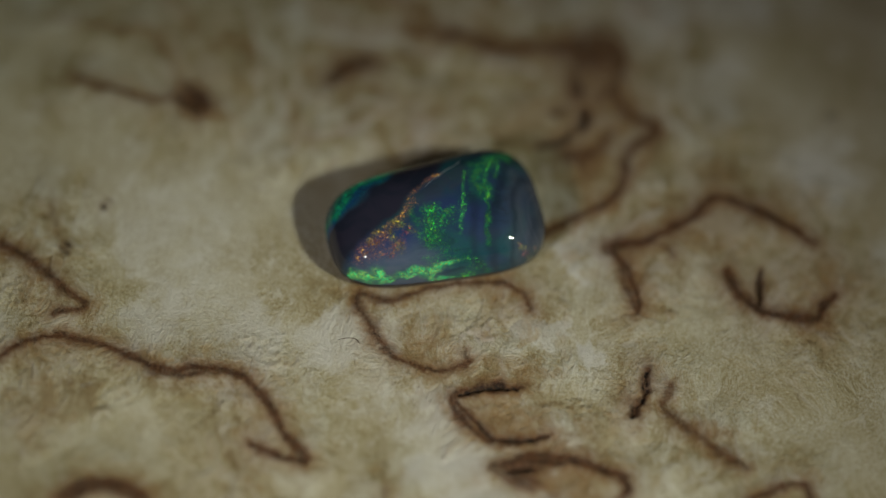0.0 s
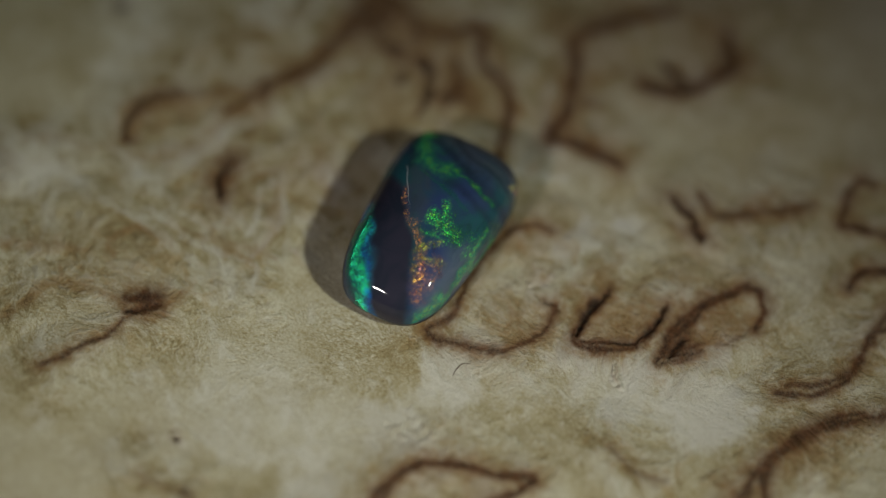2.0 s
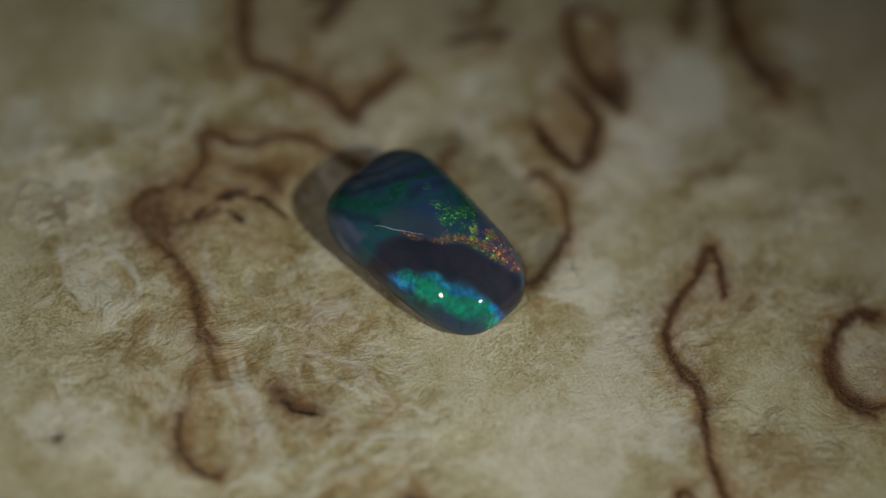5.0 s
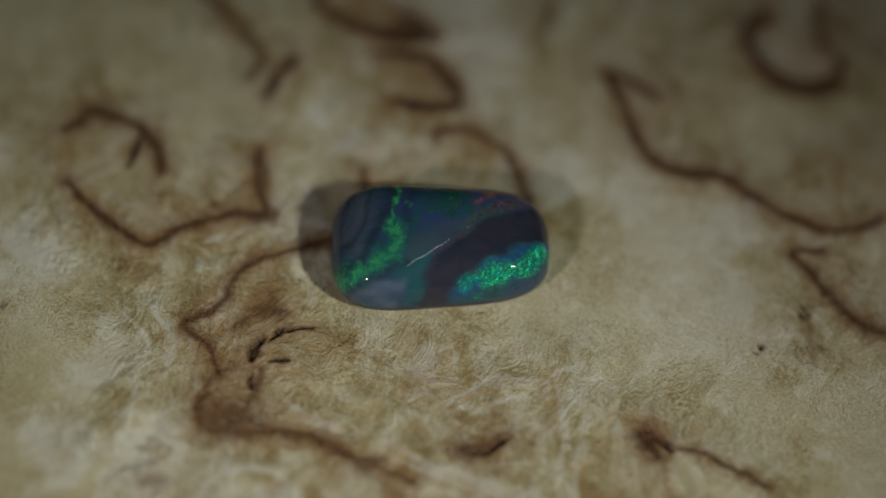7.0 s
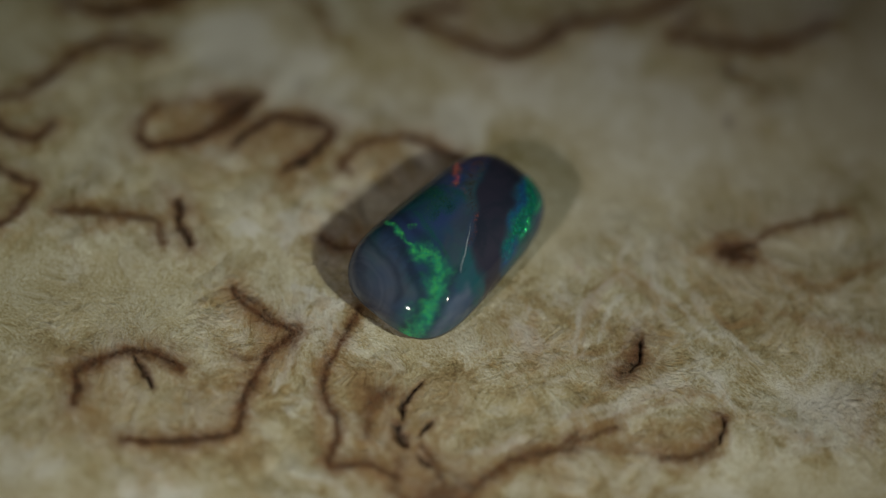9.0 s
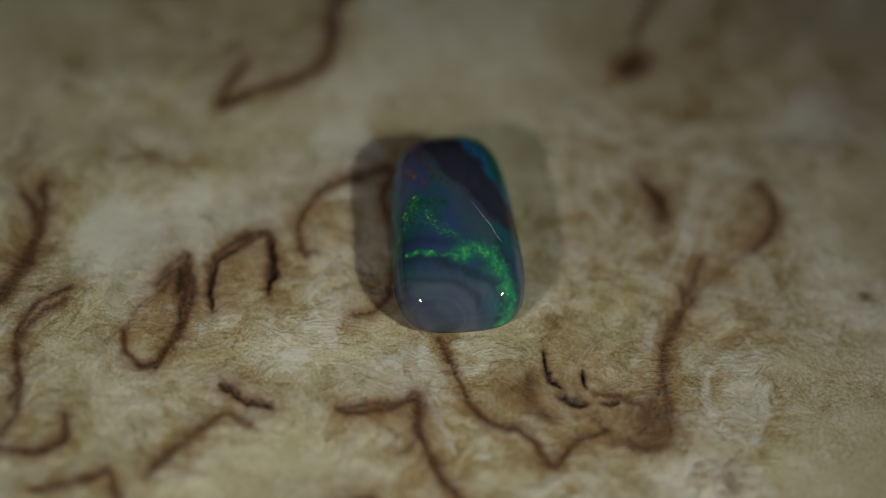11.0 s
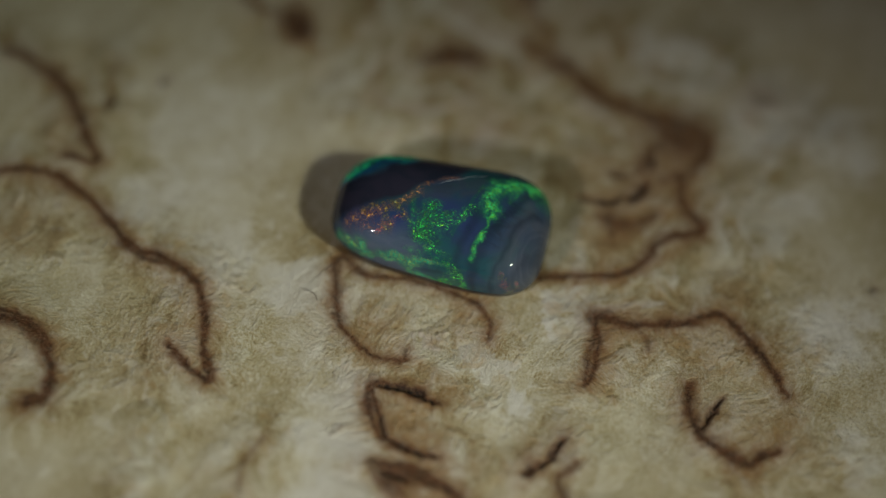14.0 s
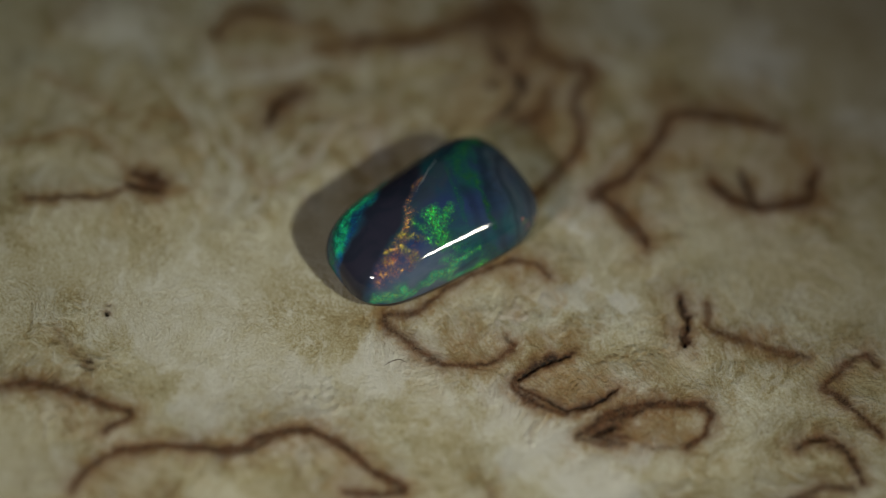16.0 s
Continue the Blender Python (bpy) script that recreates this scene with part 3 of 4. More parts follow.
    tan_patch(-0.25, -5.39, 1.32, 0.5)
    tan_patch(0.72, -23.69, 1.65, 0.6)
    tan_patch(7.99, -10.71, 0.99, 0.5)
    tan_patch(-1.95, 7.47, 1.32, 0.5)
    tan_patch(1.00, 17.52, 1.65, 0.5)
    tan_patch(-4.42, 16.62, 1.98, 0.6)
    tan_patch(12.63, -2.57, 1.32, 0.5)
    tan_patch(12.01, -9.21, 1.65, 0.5)
    pale_patch(-1.43, 24.60, 1.98, 0.6)
    pale_patch(-10.67, 5.65, 1.98, 0.5)
    pale_patch(15.81, 11.85, 2.64, 0.5)
    pale_patch(9.20, 2.72, 1.32, 0.5)
    pale_patch(-5.29, -22.95, 1.98, 0.3)
    tan_patch(-21.29, -10.00, 1.65, 0.5)
    tan_patch(-23.82, -5.82, 1.32, 0.5)
    tan_patch(8.04, 6.17, 1.65, 0.5)
    tan_patch(8.92, 13.88, 1.98, 0.7)
    tan_patch(4.34, -2.72, 1.32, 0.6)
    tan_patch(6.78, -14.22, 1.65, 0.8)
    pale_patch(0.44, -14.89, 1.65, 0.7)
    pale_patch(-2.19, -10.49, 1.98, 0.4)
    pale_patch(14.12, 12.44, 2.64, 0.4)
    tan_patch(19.92, 5.11, 1.98, 0.4)
    tan_patch(19.33, -1.19, 1.65, 0.4)
    tan_patch(4.55, -11.11, 1.65, 0.6)
    tan_patch(-10.88, -11.18, 1.98, 0.4)
    tan_patch(-21.63, -12.65, 1.98, 0.5)
    tan_patch(0.53, -8.24, 1.65, 0.5)
    tan_patch(-12.81, 11.09, 1.65, 0.25)
    tan_patch(-6.63, 11.59, 0.99, 0.8)
    tan_patch(-15.27, 9.17, 1.32, 0.5)
    tan_patch(7.95, 12.16, 1.98, 0.8)
    tan_patch(4.42, 9.47, 1.98, 0.4)
    tan_patch(-1.42, 7.57, 1.98, 0.4)
    pale_patch(-9.10, -13.94, 2.31, 0.5)
    pale_patch(-3.30, -9.50, 1.98, 0.5)
    pale_patch(16.78, 18.82, 2.64, 0.6)
    pale_patch(-18.96, 4.16, 2.97, 0.35)
    tan_patch(9.27, -13.88, 1.82, 0.6)
    tan_patch(4.91, -10.70, 1.65, 0.7)
    tan_patch(-0.14, -6.72, 1.49, 0.7)
    tan_patch(22.31, 0.92, 1.98, 0.6)
    tan_patch(13.70, 3.04, 1.32, 0.5)
    tan_patch(8.55, 7.00, 1.32, 0.6)
    tan_patch(-14.36, 12.88, 1.98, 0.25)
    tan_patch(-15.01, 8.09, 0.99, 0.5)
    tan_patch(-4.87, 17.80, 1.98, 0.4)
    tan_patch(-1.73, 7.88, 1.65, 0.4)
    tan_patch(-15.72, 21.11, 1.65, 0.4)
    pale_patch(-11.63, -5.16, 3.30, 0.5)
    pale_patch(8.12, 0.15, 0.99, 0.9)
    pale_patch(26.94, 1.70, 1.98, 0.6)
    tan_patch(8.45, 14.63, 1.32, 0.8)
    tan_patch(8.04, 7.64, 1.65, 0.5)
    tan_patch(0.10, -7.87, 1.32, 0.4)
    tan_patch(7.98, -14.59, 1.32, 0.6)
    tan_patch(5.07, -10.68, 1.32, 0.7)
    tan_patch(-7.26, 17.29, 1.16, 0.4)
    tan_patch(-15.33, 8.42, 0.83, 0.5)
    tan_patch(-10.14, -12.70, 1.65, 0.4)
    pale_patch(5.36, 19.06, 1.65, 0.6)
    pale_patch(0.99, -11.73, 1.98, 0.6)
    pale_patch(-1.75, 6.86, 1.16, 0.9)
    pale_patch(-14.47, 20.76, 1.98, 0.6)
    olive_patch(-11.94, 0.02, 4.95, 0.3)
    olive_patch(-8.70, -22.23, 1.98, 0.4)
    pale_patch(-19.04, 1.09, 3.63, 0.4)
    pale_patch(1.45, -15.75, 1.65, 0.7)
    tan_patch(-9.97, -10.10, 1.65, 0.5)
    tan_patch(-19.09, -11.66, 1.32, 0.4)
    tan_patch(5.41, -10.77, 1.32, 0.7)
    tan_patch(6.91, -14.02, 1.32, 0.8)
    tan_patch(3.80, -2.34, 1.32, 0.5)
    tan_patch(20.03, -0.41, 1.98, 0.5)
    tan_patch(7.55, 14.55, 1.49, 0.8)
    pale_patch(4.69, -18.34, 2.64, 0.8)
    pale_patch(6.89, -5.43, 1.65, 0.6)
    pale_patch(11.68, 19.03, 3.63, 0.6)
    pale_patch(2.66, -14.66, 2.31, 0.8)
    pale_patch(-13.73, -2.82, 5.61, 0.5)
    pale_patch(-4.84, -7.12, 3.30, 0.7)
    pale_patch(-14.05, 20.54, 2.97, 0.6)
    pale_patch(22.20, 8.24, 2.64, 0.7)
    pale_patch(-13.21, -1.20, 5.61, 0.4)
    pale_patch(-16.22, -0.67, 4.95, 0.5)
    pale_patch(9.07, 0.73, 1.49, 0.7)
    pale_patch(3.37, 18.91, 1.98, 0.6)
    pale_patch(2.50, -17.49, 1.98, 0.6)
    olive_patch(-4.79, 7.10, 3.63, 0.6)
    olive_patch(-10.84, 9.81, 4.29, 0.6)
    olive_patch(2.13, -22.02, 2.31, 0.6)
    olive_patch(-20.54, 4.77, 2.64, 0.5)
    olive_patch(-8.12, 10.88, 3.96, 0.4)
    olive_patch(24.06, -4.63, 3.96, 0.5)
    olive_patch(-1.47, 11.48, 3.30, 0.5)
    olive_patch(-13.83, -0.99, 4.95, 0.35)
    olive_patch(15.95, -5.20, 4.29, 0.45)
    olive_patch(0.77, 11.38, 3.96, 0.4)
    olive_patch(-6.37, 9.59, 4.29, 0.4)
    olive_patch(-20.34, -15.61, 6.27, 0.9)
    olive_patch(-16.44, -5.18, 5.61, 0.8)
    olive_patch(-11.61, -5.94, 3.63, 0.7)
    olive_patch(-13.43, -14.16, 2.97, 0.7)
    olive_patch(-8.04, -19.58, 3.96, 0.6)
    olive_patch(-4.57, -10.40, 4.29, 0.5)
    olive_patch(-9.33, 6.93, 3.63, 0.7)
    olive_patch(-4.23, 8.08, 2.97, 0.6)
    olive_patch(7.36, 20.10, 2.97, 0.6)
    olive_patch(15.89, 10.03, 2.97, 0.5)
    olive_patch(13.47, 12.91, 3.63, 0.4)
    olive_patch(7.82, -0.92, 2.64, 0.5)
    olive_patch(4.49, -7.61, 1.98, 0.6)
    pale_patch(4.69, -18.34, 2.31, 0.8)
    pale_patch(4.60, 18.81, 1.65, 0.6)
    pale_patch(-3.72, 21.91, 2.31, 0.6)
    pale_patch(1.74, -12.78, 1.98, 0.6)
    pale_patch(6.21, -5.16, 1.49, 0.6)
    pale_patch(15.69, 11.54, 2.31, 0.4)
    pale_patch(-12.14, -10.74, 1.32, 0.5)
    olive_patch(23.05, -8.02, 3.96, 0.7)
    olive_patch(15.46, -4.70, 3.63, 0.7)
    olive_patch(23.43, 1.87, 3.96, 0.5)
    olive_patch(-16.52, -12.40, 3.63, 0.5)
    olive_patch(-0.53, 9.11, 2.64, 0.5)
    olive_patch(-13.41, 12.10, 2.31, 0.7)
    olive_patch(-24.56, 10.24, 3.63, 0.5)
    pale_patch(19.13, -8.98, 1.98, 0.5)
    pale_patch(22.44, 7.80, 2.31, 0.6)
    pale_patch(-9.31, 9.39, 1.65, 0.5)
    pale_patch(-8.18, -10.42, 2.97, 0.4)
    flush(0.60, 0.60, (-0.08, 14.54), (-3.28, 14.59), (-7.70, 15.26))
    flush(0.75, 0.60, (-15.41, 13.10), (-17.10, 15.02), (-18.50, 16.55), (-19.65, 17.52))
    flush(0.35, 0.70, (-12.07, 11.23), (-12.31, 12.45), (-13.33, 12.85), (-14.31, 12.84), (-14.46, 11.94))
    ridge(0.40, 0.70, (-3.26, 10.08), (-4.95, 7.99), (-6.70, 6.93), (-8.70, 6.62))
    ridge(0.30, 0.60, (-5.07, 9.84), (-6.53, 8.47), (-7.91, 7.83))
    flush(0.45, 0.50, (-3.95, 9.76), (-4.89, 8.54), (-6.28, 7.79))
    flush(0.40, 0.50, (-8.99, 6.97), (-9.47, 7.93), (-9.45, 9.22))
    ridge(0.30, 0.60, (-10.14, 8.35), (-10.52, 10.58), (-10.90, 12.79))
    ridge(0.28, 0.50, (-11.48, 8.07), (-11.70, 10.29), (-12.12, 12.15))
    ridge(0.28, 0.50, (-8.96, 8.64), (-9.39, 10.50), (-10.02, 12.00))
    flush(0.60, 0.60, (-16.27, 9.14), (-16.84, 11.01), (-18.52, 13.03), (-20.65, 12.92), (-24.18, 13.42))
    flush(0.35, 0.60, (-17.05, 10.66), (-17.82, 12.18), (-17.30, 13.59))
    vein(0.70, 0.80, (-4.97, 12.26), (-6.14, 11.91), (-7.23, 10.90))
    vein(0.50, 1.00, (-14.42, 8.20), (-15.17, 8.77), (-15.86, 9.26))
    ridge(0.55, 0.60, (-0.85, 13.17), (-4.33, 13.77), (-8.53, 13.70))
    ridge(0.40, 0.50, (-8.74, 11.91), (-11.87, 12.85), (-12.51, 15.42))
    vein(0.60, 0.75, (8.57, 7.36), (8.03, 7.10), (7.45, 7.14))
    flush(0.50, 0.70, (9.52, 8.83), (8.82, 7.71), (7.97, 7.18))
    crack(0.42, 1.00, (7.86, 9.02), (8.05, 9.84), (7.98, 10.61))
    crack(0.20, 1.00, (7.33, 8.84), (6.92, 8.21), (6.34, 7.84), (5.34, 7.40))
    crack(0.22, 0.90, (6.86, 10.32), (6.42, 10.03), (5.87, 9.92))
    crack(0.26, 0.80, (7.72, 11.38), (7.59, 11.86), (7.32, 12.42))
    vein(0.75, 0.70, (8.33, 14.38), (7.72, 14.28), (7.17, 14.21))
    vein(0.22, 0.70, (10.06, 13.65), (9.51, 14.86), (8.75, 15.27), (6.98, 14.97), (5.02, 14.40), (3.08, 14.04), (-0.38, 14.71), (-3.21, 15.19))
    flush(0.55, 0.60, (12.77, 9.04), (11.42, 10.33), (9.56, 11.18), (8.94, 12.30))
    ridge(0.40, 0.60, (5.17, 12.39), (3.64, 13.21), (1.73, 13.34))
    flush(0.45, 0.40, (1.80, 7.09), (-0.13, 7.29), (-1.67, 8.14))
    ridge(0.45, 0.60, (-1.58, 14.19), (-4.95, 14.32), (-9.00, 14.54))
    ridge(0.30, 0.60, (-9.77, 17.23), (-9.74, 15.31), (-9.17, 13.89))
    flush(0.22, 0.50, (-10.31, 10.66), (-9.62, 8.91), (-8.20, 7.00), (-7.66, 5.55))
    ridge(0.35, 0.60, (-10.92, 10.49), (-9.98, 8.26), (-8.84, 6.02), (-9.92, 5.05))
    flush(0.30, 0.35, (-0.43, 13.30), (-3.43, 13.06), (-6.03, 12.68))
    ridge(0.40, 0.50, (-12.24, 14.29), (-11.46, 10.48), (-11.04, 6.97))
    flush(0.40, 0.35, (-13.44, 21.54), (-11.62, 20.03), (-10.87, 18.15))
    pale_patch(-1.25, 7.06, 1.30, 0.80)
    pale_patch(-4.79, 6.05, 1.30, 0.60)
    pale_patch(-14.46, 18.97, 3.00, 0.70)
    pale_patch(-6.56, 21.53, 2.00, 0.50)
    tan_patch(-14.17, 12.02, 0.90, 0.40)
    ridge(0.35, 0.80, (3.46, 18.98), (3.69, 17.40), (5.39, 16.98), (7.50, 18.20), (7.86, 20.23), (5.53, 20.60), (3.58, 19.29))
    olive_patch(5.69, 18.86, 1.10, 0.80)
    crack(0.50, 0.35, (10.32, 19.44), (11.10, 19.36))
    ridge(0.30, 0.60, (14.12, 9.39), (12.68, 10.76), (12.53, 12.43))
    ridge(0.30, 0.60, (15.91, 10.00), (14.03, 11.21), (13.73, 13.50))
    ridge(0.30, 0.50, (13.51, 13.96), (13.82, 16.33), (15.05, 19.01))
    vein(0.12, 0.45, (-0.76, -19.78), (-1.56, -18.46), (-1.59, -16.04))
    pale_patch(7.14, -15.88, 1.60, 0.90)
    pale_patch(3.87, -16.35, 1.50, 0.80)
    pale_patch(9.24, -6.40, 1.20, 0.90)
    pale_patch(6.88, -4.40, 0.90, 0.90)
    pale_patch(2.82, -5.74, 1.00, 0.80)
    tan_patch(9.30, -11.25, 1.20, 0.50)
    flush(0.50, 0.50, (5.77, -10.38), (7.74, -11.32), (9.64, -11.38))
    pale_patch(16.29, 13.03, 2.20, 0.60)
    ridge(0.45, 0.70, (8.28, 0.27), (10.56, 2.12), (12.82, 3.96))
    flush(0.70, 0.50, (3.43, 8.05), (4.31, 9.83), (5.60, 11.07))
    vein(0.55, 0.60, (7.82, 6.85), (8.45, 7.46))
    olive_patch(19.94, 15.19, 3.60, 0.90)
    olive_patch(-20.08, -14.53, 4.50, 0.80)
    olive_patch(-15.63, -2.86, 4.50, 0.80)
    olive_patch(20.83, -14.20, 4.50, 0.80)
    olive_patch(-3.34, -21.61, 2.50, 0.50)
    olive_patch(-3.94, 9.83, 2.50, 0.50)
    vein(0.30, 1.00, (-19.52, -20.12), (-19.31, -18.43), (-17.65, -17.42), (-15.82, -17.60), (-14.18, -18.81), (-13.42, -20.65), (-14.03, -21.73))
    tan_patch(-16.37, -19.63, 1.70, 0.60)
    vein(0.22, 0.90, (-21.24, -8.06), (-17.79, -8.69), (-14.48, -10.14), (-11.72, -9.53), (-9.23, -10.68), (-7.91, -12.65), (-6.04, -14.74), (-8.95, -14.31))
    tan_patch(-8.62, -13.44, 1.20, 0.40)
    flush(0.80, 0.70, (-8.81, 17.49), (-6.41, 18.10), (-3.11, 16.62), (-0.40, 14.84))
    flush(0.40, 0.70, (-0.40, 14.84), (2.62, 14.03), (5.96, 14.71), (8.40, 15.23))
    flush(0.60, 0.60, (-15.37, 7.62), (-13.04, 7.40))
    pale_patch(-14.95, -6.34, 3.00, 0.70)
    pale_patch(-10.00, -6.92, 2.60, 0.70)
    pale_patch(-17.20, -1.30, 3.00, 0.60)
    pale_patch(-7.52, -8.87, 2.00, 0.50)
    olive_patch(-21.42, -1.77, 1.00, 0.80)
    olive_patch(-19.26, 5.86, 0.80, 0.80)
    olive_patch(-24.32, 9.69, 2.60, 0.60)
    ridge(0.30, 0.50, (-8.46, 13.53), (-4.43, 14.19), (-0.64, 13.81))
    ridge(0.35, 0.50, (-8.10, 9.92), (-5.50, 11.02), (-2.67, 9.73), (0.17, 8.06))
    flush(0.80, 0.50, (0.70, 14.17), (4.81, 14.02), (7.85, 14.58), (9.87, 15.22))
    flush(0.60, 0.60, (8.53, 14.65), (8.34, 12.19), (7.87, 8.92))
    flush(0.50, 0.60, (10.49, 10.42), (11.94, 8.59), (10.78, 5.30), (7.96, 2.26))
    olive_patch(7.23, -1.56, 1.60, 0.60)
    pale_patch(-0.32, -10.73, 1.80, 0.60)
    crack(0.20, 0.80, (3.15, -11.30), (4.32, -12.13), (5.98, -12.08), (7.24, -11.61))
    vein(0.24, 1.00, (1.69, -9.94), (3.06, -11.33), (4.31, -12.16), (5.98, -12.08), (7.31, -11.63))
    vein(0.26, 1.00, (4.91, -13.66), (6.78, -13.01), (9.34, -13.14), (11.92, -13.84))
    vein(0.30, 0.80, (4.86, -13.98), (5.69, -14.64), (6.59, -15.12))
    vein(0.45, 0.80, (5.20, -13.91), (6.30, -13.85), (6.91, -13.67))
    vein(0.24, 1.00, (1.77, -9.83), (3.04, -9.31), (4.36, -8.96), (5.42, -8.75))


def burl_board():
    """The board: a finely divided top over a bevelled slab."""
    z = -0.00025 * FIELD["crack"] - 0.00003 * FIELD["vein"] + 0.00002 * lattice(1.5, 11) * (np.hypot(GX, GY) > 9) - 0.00002
    verts = np.stack([GX / 1000, GY / 1000, z], -1).reshape(-1, 3)
    i, j = np.meshgrid(np.arange(COUNT - 1), np.arange(COUNT - 1), indexing="ij")
    k = (i * COUNT + j).ravel()
    faces = np.stack([k, k + COUNT, k + COUNT + 1, k + 1], 1)
    rim, edge = 0.06, HALF
    ring = [(-1, -1), (1, -1), (1, 1), (-1, 1)]
    extra = [(edge * a, edge * b, -0.0004) for a, b in ring] + [(rim * a, rim * b, -0.0004) for a, b in ring] \
        + [((rim + 0.0015) * a, (rim + 0.0015) * b, -0.002) for a, b in ring] + [((rim + 0.0015) * a, (rim + 0.0015) * b, -0.02) for a, b in ring]
    base = len(verts)
    verts = np.concatenate([verts, np.array(extra)])
    sides = []
    for level in range(3):
        for s in range(4):
            a, b = base + 4 * level + s, base + 4 * level + (s + 1) % 4
            sides.append((a, b, b + 4, a + 4))
    sides.append(tuple(base + 12 + s for s in (3, 2, 1, 0)))
    faces = np.concatenate([faces, np.array(sides)])
    mesh = bpy.data.meshes.new("burl_board")
    mesh.vertices.add(len(verts))
    mesh.vertices.foreach_set("co", verts.astype(np.float32).ravel())
    mesh.loops.add(faces.size)
    mesh.loops.foreach_set("vertex_index", faces.astype(np.int32).ravel())
    mesh.polygons.add(len(faces))
    mesh.polygons.foreach_set("loop_start", np.arange(0, faces.size, 4, dtype=np.int32))
    for name, values in FIELD.items():
        layer = mesh.attributes.new(name, "FLOAT", "POINT")
        layer.data.foreach_set("value", np.concatenate([values.ravel(), np.zeros(16, np.float32)]))
    mesh.update(calc_edges=True)
    mesh.validate()
    mesh.shade_smooth()
    mesh.materials.append(WOOD)
    return tagged(new("burl_board", mesh), "pale cream burl wood board with brown bark veins and dark cracks", "wooden board")


burl_figure()
board = burl_board()

# ---- the opal ----
LONG, WIDE, TAPER, HIGH, GIRDLE = 6.31, 3.64, 0.126, 4.07, 0.95


def squareness(shrink):
    """Exponents of a ring: straight long flanks, rounder ends, and rounder towards the top."""
    up = max(0.0, min(1.0, (1 - shrink) / 0.15))
    top = max(0.0, (0.6 - shrink) / 0.6)
    return 3.8 + 1.9 * up - 3.0 * top, 3.2 - 0.6 * up - 0.4 * top


def outline(a, shrink):
    c, s = math.cos(a), math.sin(a)
    n, k = squareness(shrink)
    u = math.copysign(abs(c) ** (2 / n), c)
    v = math.copysign(abs(s) ** (2 / k), s)
    return LONG * u * shrink, WIDE * (1 + TAPER * u * shrink) * v * shrink


def dome(u, v):
    """The height of the polished top over the stone's plan, in millimetres."""
    low, high = 0.001, 1.0
    for _ in range(40):
        r = (low + high) / 2
        n, k = squareness(r)
        inside = abs(u / (LONG * r)) ** n + abs(v / (WIDE * r * (1 + TAPER * u / LONG))) ** k < 1
        low, high = (low, r) if inside else (r, high)
    return GIRDLE + (HIGH - GIRDLE) * max(0.0, 1 - min(r, 1.0) ** 2) ** 0.355


def rings_mesh(levels, sides, cap):
    """A closed skin through rings of (shrink, height)."""
    bm = bmesh.new()
    rows = []
    for r, z in levels:
        rows.append([bm.verts.new((x / 1000, y / 1000, z / 1000)) for x, y in (outline(2 * math.pi * s / sides, r) for s in range(sides))])
    for low, high in zip(rows, rows[1:]):
        for s in range(sides):
            bm.faces.new((low[s], low[(s + 1) % sides], high[(s + 1) % sides], high[s]))
    if cap > 0:
        top = bm.verts.new((0, 0, cap / 1000))
        for s in range(sides):
            bm.faces.new((rows[-1][s], rows[-1][(s + 1) % sides], top))
    else:
        bm.faces.new(list(reversed(rows[0])))
    for f in bm.faces:
        f.smooth = True
    return bm


